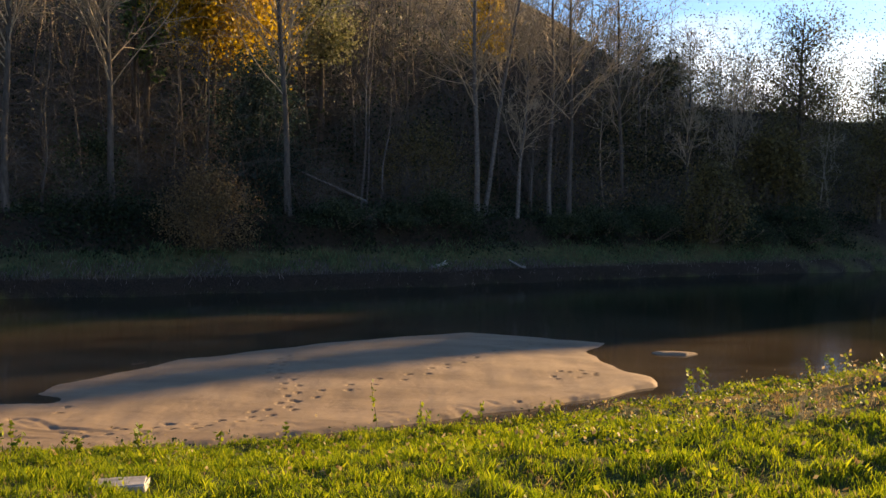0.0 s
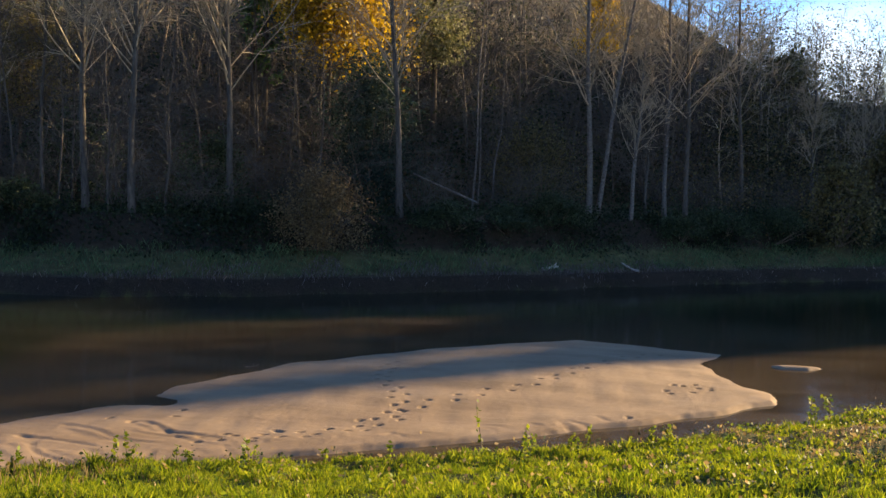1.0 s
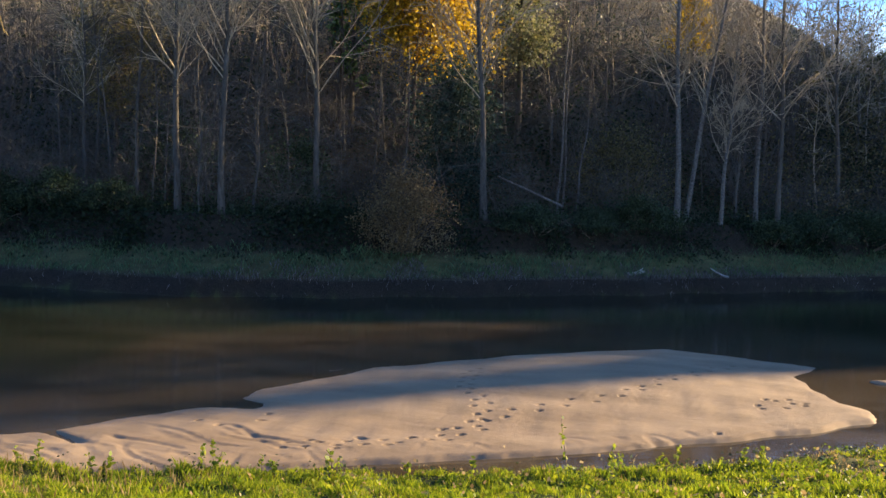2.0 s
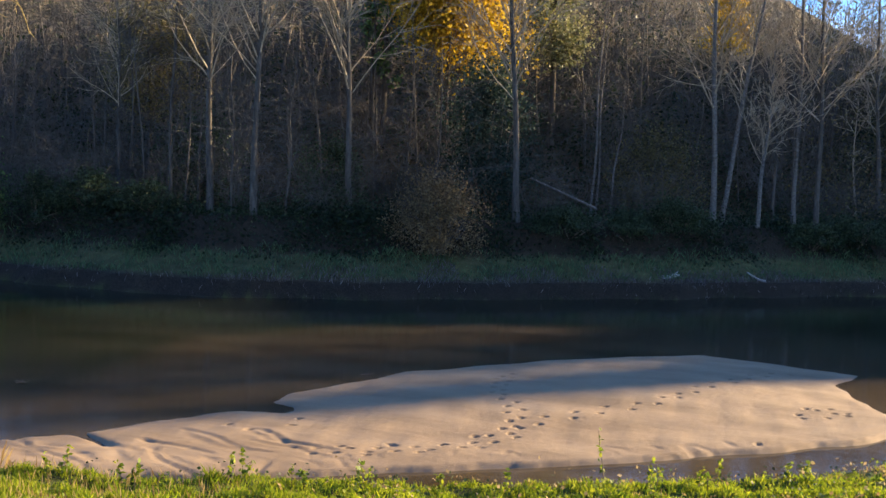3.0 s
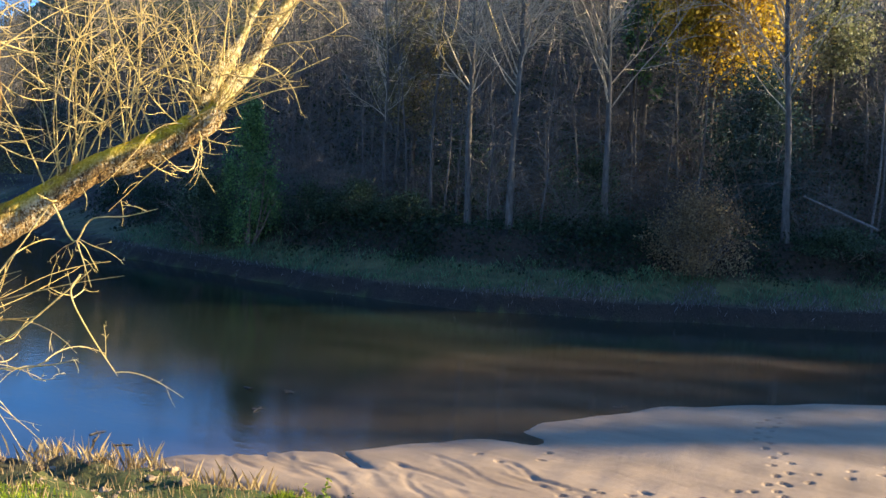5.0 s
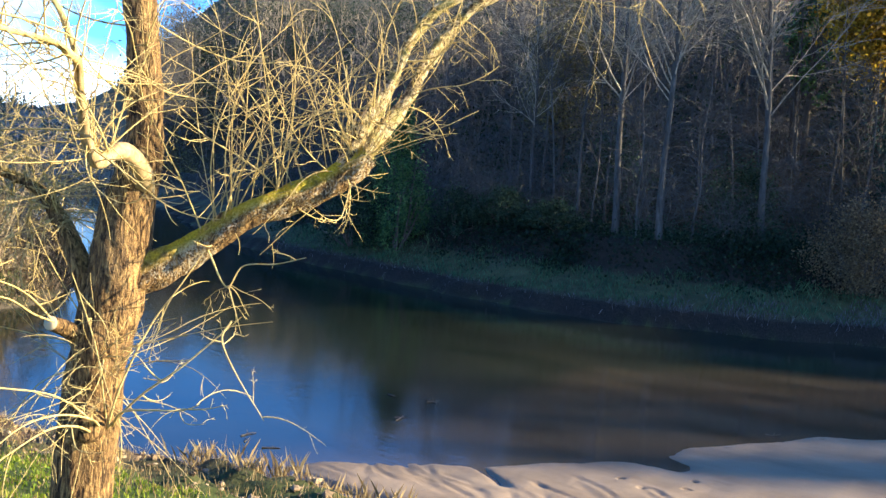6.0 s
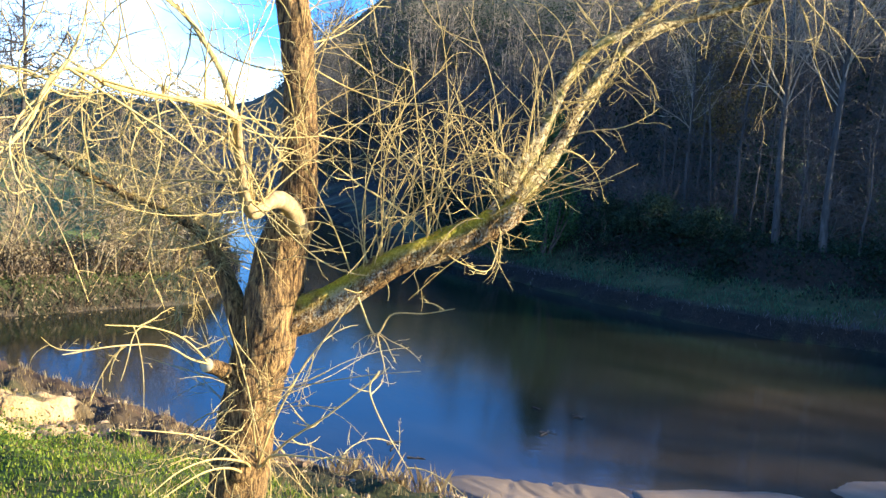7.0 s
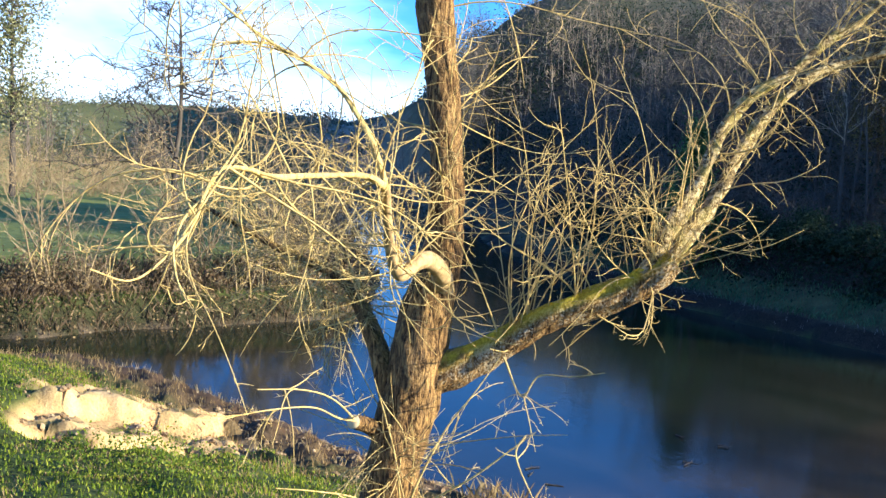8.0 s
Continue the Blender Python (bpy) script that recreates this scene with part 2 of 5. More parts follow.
def ground(x, y):
    """Height of the ground, with the weights of its zones."""
    x, y = np.asarray(x, float), np.asarray(y, float)
    df = side_of(x, y, FAR_SHORE) + 0.25 * waves(x, y, 4.0, 1)      # into the far bank
    dn = -side_of(x, y, NEAR_SHORE) + 0.12 * waves(x, y, 2.5, 2)    # into the near bank
    dl = -side_of(x, y, LEFT_SHORE) + 0.25 * waves(x, y, 4.0, 3)    # into the upstream bank
    bar = np.maximum(inside(x, y, BAR), inside(x, y, ISLET))
    # river bed, shallow round the sand bar
    depth = 0.03 + 0.045 * np.clip(-bar, 0, 30) + 0.25 * step(-bar, 5, 11)
    land = np.maximum(np.maximum(df, dn), dl)
    z = -np.minimum(depth, 0.05 + 0.5 * np.clip(-land, 0, 3)) * (land < 0)
    # far bank: undercut lip, grass strip, terrace, wooded hill falling off to the right
    bearing = np.arctan2(x, np.maximum(y, 1))
    right = step(bearing, -0.06, 0.30)
    crest = 60 - 50 * right + 3 * waves(x, y, 60, 4)
    hill = np.clip(df - 8, 0, 400)
    rise = crest * (1 - np.exp(-hill * 0.58 / np.maximum(crest, 5)))
    leftward = step(bearing, -1.06, -0.86)
    farz = 0.52 * step(df, 0, 0.3) + 0.78 * step(df, 0.3, 3.0) + 1.2 * step(df, 2.4, 4.2) + rise * (0.2 + 0.8 * leftward)
    # the tall unseen ridge added between sun and river, stepped to shape the shade
    u = x * math.cos(radians(SUN_AZ)) - y * math.sin(radians(SUN_AZ))       # across the sun's way
    w = x * math.sin(radians(SUN_AZ)) + y * math.cos(radians(SUN_AZ))       # along it
    ridge = (30.7 * step(-u, 13.7, 14.9) - 3.4 * step(-u, 16.4, 17.2) + 3.0 * step(-u, 22.5, 25.5)) * step(w, 85, 112) * (1 - step(-u, 75, 110))
    ridge = np.maximum(ridge, 52 * step(-u, 27.5, 31.5) * step(w, 150, 178) * (1 - step(-u, 100, 125)))
    farz = np.where(bearing > 0.445, np.maximum(farz, ridge * step(bearing, 0.445, 0.465)), farz)
    z = np.where(df > 0, farz, z)
    # near bank: steep turf edge, gentle top; lower and more open upstream
    low = step(-x, 6, 13)
    top = (0.92 * step(dn, 0.05, 1.3) + 0.75 * step(dn, 1.1, 5.5) + 0.45 * step(dn, 6, 14)) * (1 - low) + low * (0.35 * step(dn, 0, 1.2) + 0.95 * step(dn, 0.8, 5.5) + 0.3 * step(dn, 5, 12))
    top = top + 0.30 * step(x, 0.5, 6) * step(dn, 1.2, 4)
    top = top + (0.05 * waves(x, y, 1.3, 5) + 0.03 * waves(x, y, 0.5, 6)) * step(dn, 0.3, 1.5)
    scar = np.clip(1.3 - np.hypot((x + 14.1) / 1.75, (y - 5.15) / 1.6) + 0.2 * waves(x, y, 1.6, 7), 0, 1)
    broken = step(scar, 0.1, 0.4)
    q = 0.96 * (x + 14.1) - 0.28 * (y - 5.15)                       # down the scar
    rag = 0.45 * waves(x, y, 2.6, 8) + 0.14 * waves(x, y, 0.8, 86) + 0.05 * waves(x, y, 0.28, 89)
    rag2 = 0.45 * waves(x, y, 2.2, 87) + 0.14 * waves(x, y, 0.9, 88) + 0.05 * waves(x, y, 0.25, 90)
    scarp = 0.34 * step(q + 0.9 + rag, 0, 0.10) + 0.36 * step(q - 0.5 + rag2, 0, 0.10)
    cracks = 0.12 * step(np.abs(waves(x, y, 2.2, 91)), 0.10, 0.02)
    top = top + broken * (0.16 - scarp - cracks + 0.018 * waves(x, y, 0.35, 81) + 0.03 * waves(x, y, 1.1, 82))
    gully = step(-x, 6.5, 9) * step(dn, 0.2, 0.8) * (1 - step(dn, 2.2, 3.2))
    top = top + gully * (0.10 * step(waves(x, y, 0.9, 101), 0.05, 0.3) + 0.06 * waves(x, y, 0.4, 102))
    z = np.where(dn > 0, top, z)
    # upstream bank, meadow and far ridge
    away = np.hypot(x + 30, y - 10)
    leftz = 0.9 * step(dl, 0, 1.0) + 0.7 * step(dl, 1, 5) + 15 * step(away, 130, 420) + 4 * waves(x, y, 160, 9) * step(away, 90, 260)
    z = np.where((dl > 0) & (df <= 0), leftz, z)
    z = np.where(x < -60, np.maximum(z, 17 * step(away, 95, 330) + 3 * waves(x, y, 120, 105) * step(away, 140, 300) - 0.5), z)
    # First zone: waterline lips, plus painted shade along the terrace edge.
    zones = dict(lip_and_shade=np.clip((df > -0.08) * (1 - step(df, 0.35, 0.6)) + 0.9 * (dl > -0.3) * (1 - step(dl, 0.5, 1.1)) + 0.9 * step(df, 2.5, 2.9) * (1 - step(df, 3.9, 4.6)), 0, 1), forest=np.maximum((df > 0) * (1 - 0.35 * (x < -60) * step(away, 110, 180)), (dl > 3) * 0.7 * step(away, 70, 110)), bed=(land <= 0.05) * step(-df, 0.1, 1.4),
                 mud=np.clip(0.9 * low * (dn > 0) * step(-dn, -3.0, -1.6) + 0.9 * (dn > 0.8) * step(x, 1.6, 3.4) * step(y, 7.0, 8.4) * (1 - step(y, 11.5, 12.5)) * (0.6 + 0.4 * waves(x, y, 1.1, 83)) + step(-dn, -1.5, -0.4) * (dn > 0) * (0.65 + 0.35 * waves(x, y, 1.5, 10)) , 0, 1),
                 clay=step(scar, 0.12, 0.4) * (dn > 0) * (1 - 0.75 * step(waves(x, y, 0.9, 103), 0.25, 0.55)) * (0.8 + 0.2 * waves(x, y, 0.4, 104)), meadow=0.28 * step(df, 0.6, 1.0) * (1 - step(df, 2.3, 2.7)) * (0.75 + 0.25 * waves(x, y, 2.0, 85)) + (dl > 3) * (df <= 0) * (1 - 0.6 * step(away, 70, 110)))
    return z, zones


def height(x, y):
    return float(ground(np.array([x]), np.array([y]))[0][0])


def spread(marks):
    """Grid lines: marks of (from, to, step)."""
    return np.concatenate([np.arange(a, b, s) for a, b, s in marks])


def sheet(name, xs, ys, z, attrs, mat, smooth=True):
    nx, ny = len(xs), len(ys)
    gx, gy = np.meshgrid(xs, ys)
    co = np.stack([gx, gy, z], -1).reshape(-1, 3)
    k = np.arange(nx * ny).reshape(ny, nx)
    quads = np.stack([k[:-1, :-1], k[:-1, 1:], k[1:, 1:], k[1:, :-1]], -1).reshape(-1, 4)
    return grid_mesh(name, co, quads, attrs, mat, smooth)


def grid_mesh(name, co, faces, attrs, mat, smooth=True):
    me = bpy.data.meshes.new(name)
    n, m, s = len(co), len(faces), faces.shape[1]
    me.vertices.add(n)
    me.vertices.foreach_set("co", np.asarray(co, np.float32).ravel())
    me.loops.add(m * s)
    me.loops.foreach_set("vertex_index", np.asarray(faces, np.int32).ravel())
    me.polygons.add(m)
    me.polygons.foreach_set("loop_start", np.arange(0, m * s, s, dtype=np.int32))
    me.polygons.foreach_set("use_smooth", np.full(m, smooth))
    for key, v in attrs.items():
        a = me.attributes.new(key, "FLOAT", "POINT")
        a.data.foreach_set("value", np.asarray(v, np.float32).ravel())
    me.materials.append(mat)
    me.update()
    me.validate()
    return me


def grow_out(start, stop, first, factor):
    out, v, s = [], start, first
    while v < stop:
        out.append(v)
        v, s = v + s, s * factor
    return np.array(out)


xs = np.concatenate([-grow_out(32, 1500, 0.8, 1.12)[::-1], spread([(-31.5, -19, 0.3), (-19, -16.4, 0.15), (-16.4, -11.8, 0.075), (-11.8, 7.5, 0.17), (7.5, 30, 0.4), (30, 112, 1.8)]), grow_out(112, 1500, 4.0, 1.15)])
ys = np.concatenate([-grow_out(6, 900, 0.8, 1.15)[::-1], spread([(-5.5, 2, 0.4), (2, 3.2, 0.15), (3.2, 7.2, 0.075), (7.2, 15, 0.17), (15, 29, 0.3), (29, 46, 0.22), (46, 104, 1.3)]), grow_out(104, 1800, 3.0, 1.12)])
gx, gy = np.meshgrid(xs, ys)
gz, zones = ground(gx, gy)
gz = np.where(inside(gx, gy, BAR) > 0.1, -0.06, gz)
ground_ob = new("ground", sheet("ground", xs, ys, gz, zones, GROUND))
tagged(ground_ob, "grassy near bank, river bed, wooded far slope and hills", "ground", kind="structure")

# water sheet, murkier with depth
wx = np.concatenate([-grow_out(32, 400, 1.0, 1.15)[::-1], np.arange(-31.5, 12, 0.4), grow_out(12, 300, 0.6, 1.15)])
wy = np.concatenate([np.arange(-12, 40, 0.4), grow_out(40, 300, 0.8, 1.15)])
vx, vy = np.meshgrid(wx, wy)
vz, _ = ground(vx, vy)
water_ob = new("water", sheet("water", wx, wy, vx * 0, dict(murk=np.clip(step(-vz + 0.03 * waves(vx, vy, 5.0, 84), 0.12, 1.15) + 0.45 * step(-vx, 10.0, 15.0) * (1 - step(vy, 15.0, 22.0)), 0, 1)), WATER))
tagged(water_ob, "slow brown river, clear over sandy shallows", "river", kind="structure")

# ---- the sand bar, with its footprints and rills ----
def seg_dist(x, y, line):
    return np.abs(side_of(x, y, line))


TRAIL_A = [(-3.26, 19.46), (-3.26, 18.23), (-3.1, 17.41), (-2.79, 16.78), (-2.56, 16.06), (-2.43, 15.54), (-2.53, 14.79), (-2.8, 14.18), (-3.21, 13.77), (-3.72, 13.44), (-4.46, 13.1), (-5.08, 12.91)]
TRAIL_B = [(-2.39, 15.27), (-2.02, 15.82), (-1.44, 16.48), (-0.92, 17.05), (-0.37, 17.62), (0.11, 18.44), (0.74, 19.63), (1.31, 20.56), (1.92, 21.44), (2.52, 22.0)]


def along(line, every, rng, side=0.11):
    """Footfalls along a line: place and heading, left and right in turn."""
    out, flip, carry = [], 1, 0.0
    for (ax, ay), (bx, by) in zip(line, line[1:]):
        length = math.hypot(bx - ax, by - ay)
        hx, hy = (bx - ax) / length, (by - ay) / length
        s = carry
        while s < length:
            out.append((ax + hx * s - hy * side * flip + rng.uniform(-0.06, 0.06), ay + hy * s + hx * side * flip + rng.uniform(-0.06, 0.06), math.atan2(hy, hx) + rng.uniform(-0.3, 0.3)))
            flip, s = -flip, s + every * rng.uniform(0.85, 1.15)
        carry = s - length
    return out


def build_sandbar():
    rng = random.Random(3)
    bx, by = np.arange(-11.6, 6.5, 0.042), np.arange(9.9, 24.6, 0.042)
    x, y = np.meshgrid(bx, by)
    d = np.maximum(inside(x, y, BAR), inside(x, y, ISLET)) + 0.05 * waves(x, y, 1.3, 21) + 0.012 * waves(x, y, 0.33, 22)
    near = seg_dist(x, y, BAR[24:])
    z = -0.035 + 0.06 * step(d, -0.1, 0.5) + 0.10 * step(d, 0.2, 3.0) + 0.09 * step(d, -0.02, 0.14) * step(1.6 - near, 0, 1.5) + 0.07 * step(inside(x, y, ISLET), -0.05, 0.10)
    z += 0.012 * waves(x, y, 1.1, 23) * step(d, 0.1, 0.8) + 0.0025 * waves(x, y, 0.25, 24) * step(d, 0, 0.3)
    # rills and small scarps washed into the upstream end and the near edge
    for k in range(60):
        if k < 30:
            ax, ay = rng.uniform(-10.6, -6.0), 0
            ay = 12.0 + (ax + 9.7) * 0.42 + rng.uniform(-0.7, 0.5)
            ang, length = rng.uniform(-0.75, -0.25), rng.uniform(0.8, 2.3)
        else:
            t = rng.uniform(0, 1)
            ax, ay = -6.4 + 7.5 * t, 11.75 + 3.6 * t + rng.uniform(0, 0.4)
            ang, length = rng.uniform(-1.3, -0.3), rng.uniform(0.25, 0.8)
        u = (x - ax) * math.cos(ang) + (y - ay) * math.sin(ang)
        v = -(x - ax) * math.sin(ang) + (y - ay) * math.cos(ang) + 0.12 * np.sin(u * 2.5 + k)
        body = step(u, 0, 0.25) * step(length - u, 0, 0.3)
        z -= rng.uniform(0.004, 0.020) * body * np.exp(-(v / (0.05 if k % 3 else 0.10)) ** 2) * (d > 0)
        z += 0.004 * body * np.exp(-((v - 0.09) / 0.07) ** 2) * (d > 0)
    z -= 0.05 * step(x, -9.0, -8.4) * step(-7.5 - x, 0, 0.5) * np.exp(-((y - 12.6 + 0.55 * (x + 8.4)) / 0.10) ** 2)
    # footprints
    marks = along(TRAIL_A, 0.24, rng) + along(TRAIL_B, 0.36, rng) + along(TRAIL_A[6:], 0.4, rng, 0.22)
    marks += [(rng.uniform(2.2, 3.4), rng.uniform(17.6, 19.4), rng.uniform(0, 6)) for _ in range(10)]
    marks += [(rng.uniform(-8, 2), rng.uniform(13.5, 20.5), rng.uniform(0, 6)) for _ in range(12)]
    for px, py, a in marks:
        i0, j0 = int((px + 11.6) / 0.042), int((py - 9.9) / 0.042)
        sl = (slice(max(j0 - 6, 0), j0 + 7), slice(max(i0 - 6, 0), i0 + 7))
        u = (x[sl] - px) * math.cos(a) + (y[sl] - py) * math.sin(a)
        v = -(x[sl] - px) * math.sin(a) + (y[sl] - py) * math.cos(a)
        r = np.hypot(u / 0.062, v / 0.043)
        z[sl] += -0.050 * np.exp(-r ** 4) + 0.007 * np.exp(-((r - 1.35) / 0.35) ** 2)
    wet = np.clip(0.8 - 0.8 * step(z, -0.025, 0.018) + 0.25 * waves(x, y, 1.2, 25) * (z < 0.05), 0, 1)
    keep = d > -0.55
    k = np.arange(x.size).reshape(x.shape)
    quads = np.stack([k[:-1, :-1], k[:-1, 1:], k[1:, 1:], k[1:, :-1]], -1).reshape(-1, 4)
    quads = quads[keep.ravel()[quads].all(1)]
    used, back = np.unique(quads, return_inverse=True)
    co = np.stack([x.ravel(), y.ravel(), z.ravel()], -1)[used]
    me = grid_mesh("sandbar", co, back.reshape(-1, 4), dict(wet=wet.ravel()[used]), SAND)
    tagged(new("sandbar", me), "pale sand bar with footprints in the river", "sand bar", kind="structure")


build_sandbar()


# ---- wood, leaves and blades ----
class Wood:
    """Tapered round limbs collected into one mesh."""

    def __init__(self):
        self.v, self.f, self.n = [], [], 0

    def tube(self, pts, radii, sides=5):
        p = np.asarray(pts, float)
        r = np.asarray(radii, float)
        if len(p) < 2:
            return
        if sides == 1:      # the finest twigs, a single narrow strip
            w = unit(np.cross(p[-1] - p[0], (0.55, 0.83, 0.1)))[None] * r[:, None]
            self.v.append(np.stack([p - w, p + w], 1).reshape(-1, 3))
            k = self.n + np.arange(2 * len(p)).reshape(-1, 2)
            self.f.append(np.stack([k[:-1, 0], k[:-1, 1], k[1:, 1], k[1:, 0]], -1))
            self.n += 2 * len(p)
            return
        t = np.gradient(p, axis=0)
        t /= np.linalg.norm(t, axis=1)[:, None] + 1e-9
        ref = np.array([0.0, 0, 1]) if abs(t[0][2]) < 0.8 else np.array([1.0, 0, 0])
        a = np.cross(t, ref)
        a /= np.linalg.norm(a, axis=1)[:, None] + 1e-9
        b = np.cross(t, a)
        ang = np.arange(sides) * 2 * np.pi / sides
        ring = p[:, None] + r[:, None, None] * (a[:, None] * np.cos(ang)[None, :, None] + b[:, None] * np.sin(ang)[None, :, None])
        self.v.append(ring.reshape(-1, 3))
        k = self.n + np.arange(len(p) * sides).reshape(len(p), sides)
        nxt = np.roll(k, -1, axis=1)
        self.f.append(np.stack([k[:-1], k[1:], nxt[1:], nxt[:-1]], -1).reshape(-1, 4))
        self.n += len(p) * sides

    def mesh(self, name, mat):
        return grid_mesh(name, np.concatenate(self.v), np.concatenate(self.f), {}, mat)


class Leaves:
    """Small folded leaves collected into one mesh."""

    def __init__(self):
        self.c, self.s = [], []

    def add(self, centres, size):
        self.c.append(np.asarray(centres, float).reshape(-1, 3))
        self.s.append(np.broadcast_to(size, len(self.c[-1])).astype(float))

    def mesh(self, name, mat, rs, long=1.5, up=0.3):
        c, s = np.concatenate(self.c), np.concatenate(self.s)
        n = len(c)
        a = rs.normal(size=(n, 3))
        a /= np.linalg.norm(a, axis=1)[:, None]
        b = np.cross(a, rs.normal(size=(n, 3)) + [0, 0, up])
        b /= np.linalg.norm(b, axis=1)[:, None]
        s = s * rs.uniform(0.6, 1.3, n)
        h, w = (a * (s * long / 2)[:, None]), (b * (s / 2)[:, None])
        v = np.stack([c - h, c + w, c + h, c - w], 1).reshape(-1, 3)
        return grid_mesh(name, v, np.arange(4 * n).reshape(n, 4), {}, mat, False)


def unit(v):
    v = np.asarray(v, float)
    return v / (np.linalg.norm(v) + 1e-9)


def bough(rs, start, way, length, bend=0.15, lift=0.0, n=6):
    """Points of a wavering limb; lift bends it up or, below 0, down."""
    p, w, out = np.asarray(start, float), unit(way), []
    out.append(p)
    for _ in range(n - 1):
        w = unit(w + rs.normal(size=3) * bend + np.array([0, 0, lift]))
        p = p + w * length / (n - 1)
        out.append(p)
    return np.array(out)


def pick(line, t):
    """The point at share t of a line, and its way there."""
    k = min(int(t * (len(line) - 1)), len(line) - 2)
    u = t * (len(line) - 1) - k
    return line[k] * (1 - u) + line[k + 1] * u, unit(line[k + 1] - line[k])


def part(name, mesh, parent, label=""):
    ob = new(name, mesh)
    ob.parent = parent
    return tagged(ob, label)


def thing(name, at, label, category, group=""):
    e = new(name)
    e.location = at
    e.empty_display_size = 0.3
    return tagged(e, label, category, group)


def outward(rs, way, angle):
    """A way that leaves the given one by an angle in degrees, round it by chance."""
    side = unit(np.cross(way, rs.normal(size=3)))
    return unit(np.asarray(way) * math.cos(radians(angle)) + side * math.sin(radians(angle)))


def poplar(base, lean, tall, girth, seed, bark, twig, label, name="poplar", low=0.12, dense=1.0, reach=1.0, spread_up=48):
    """A bare tall tree: straight trunk, thin drooping low twigs, ascending crown limbs."""
    rs = np.random.RandomState(seed)
    t = thing(name, base, label, "tree", "bare trees along the far bank")
    top = np.array([lean[0] * tall, lean[1] * tall, tall])
    n = 14
    line = np.array([top * (k / (n - 1)) + np.array([math.sin(k * 0.9 + seed), math.cos(k * 0.7 + seed), 0]) * 0.05 * (k > 0) for k in range(n)])
    line[0, 2] = -0.25
    rad = girth * 0.70 * (1 - np.linspace(0, 1, n)) ** 0.9 + 0.012
    rad[0] *= 1.3
    trunk, crown, dead = Wood(), Wood(), Wood()
    trunk.tube(line, rad, 9)
    count = int(66 * dense)
    for k in range(count):
        h = low + (0.97 - low) * (k + rs.uniform(0, 1)) / count
        p, w = pick(line, h)
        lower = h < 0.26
        length = (rs.uniform(0.7, 2.4) if lower else rs.uniform(2.4, 5.2) * (1.25 - h)) * (tall / 17) * reach
        way = outward(rs, w, rs.uniform(60, 100) if lower else rs.uniform(spread_up - 15, spread_up + 12))
        limb = bough(rs, p, way, length, 0.10, -0.04 if lower else 0.06, 8)
        r0 = girth * (0.08 if lower else 0.24) * rs.uniform(0.6, 1.15) * (1.15 - 0.6 * h)
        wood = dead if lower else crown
        wood.tube(limb, np.linspace(r0, 0.009, 8), 3)
        for _ in range(int((6 if lower else 11) * dense)):
            q, w2 = pick(limb, rs.uniform(0.15, 0.98))
            tw = bough(rs, q, outward(rs, w2, rs.uniform(25, 60)), length * rs.uniform(0.2, 0.5), 0.16, -0.03 if lower else 0.07, 4)
            wood.tube(tw, np.linspace(r0 * 0.42, 0.007, 4), 1)
            for _ in range(3):
                q2, w3 = pick(tw, rs.uniform(0.2, 1.0))
                wood.tube(bough(rs, q2, outward(rs, w3, 40), length * rs.uniform(0.1, 0.2), 0.15, 0.03, 2), [0.009, 0.005], 1)
    part("trunk", trunk.mesh("trunk", bark), t)
    part("crown", crown.mesh("crown", twig), t, "bare twiggy crown")
    # Shade on the low limbs is put in by this darker twig colour.
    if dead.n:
        part("shaded_deadwood", dead.mesh("shaded_deadwood", TWIG_DUN), t, "dead lower branches, coloured darker for shade")
    return t, line


def bush(at, size, n, leaf, mat, seed, label, name="bush", stems=10, wood=None, clumps=22, group="", flat=1.0, cone=0.0):
    """A leafy shrub: stems from the ground, and uneven clumps of leaves at their ends."""
    rs = np.random.RandomState(seed)
    t = thing(name, at, label, "bush", group)
    w, lv = Wood(), Leaves()
    sx, sy, sz = size
    for k in range(stems):
        a, reach = rs.uniform(0, 6.28), rs.uniform(0.3, 0.95)
        end = np.array([math.cos(a) * sx * reach, math.sin(a) * sy * reach, sz * rs.uniform(0.5, 1.0) * (1.1 - 0.4 * reach)])
        limb = bough(rs, (end[0] * 0.12, end[1] * 0.12, -0.1), end, np.linalg.norm(end), 0.10, 0.02, 6)
        w.tube(limb, np.linspace(0.03 * sz ** 0.5, 0.006, 6), 4)
        for _ in range(5):
            q, d = pick(limb, rs.uniform(0.35, 1))
            w.tube(bough(rs, q, outward(rs, d, 45), np.linalg.norm(end) * 0.3, 0.2, 0.03, 4), [0.012, 0.009, 0.006, 0.004], 3)
    for k in range(clumps):
        a, reach, h = rs.uniform(0, 6.28), rs.uniform(0, 1) ** 0.5, rs.uniform(0.12, 1)
        wide = math.sqrt(max(0.05, 1 - (h * flat) ** 2.2)) * (1 - cone * h) + 0.12 * cone
        c = np.array([math.cos(a) * sx * reach * wide, math.sin(a) * sy * reach * wide, sz * h])
        m = int(n / clumps * rs.uniform(0.4, 1.6))
        r = rs.normal(size=(m, 3)) * np.array([sx, sy, sz * 0.8]) * rs.uniform(0.10, 0.22) * (1 - 0.5 * cone)
        q = c + r
        lv.add(q[q[:, 2] > 0.02], leaf)
    if stems:
        part("woody_frame", w.mesh("woody_frame", wood or TWIG_BROWN), t)
    part("foliage", lv.mesh("foliage", mat, rs), t)
    return t


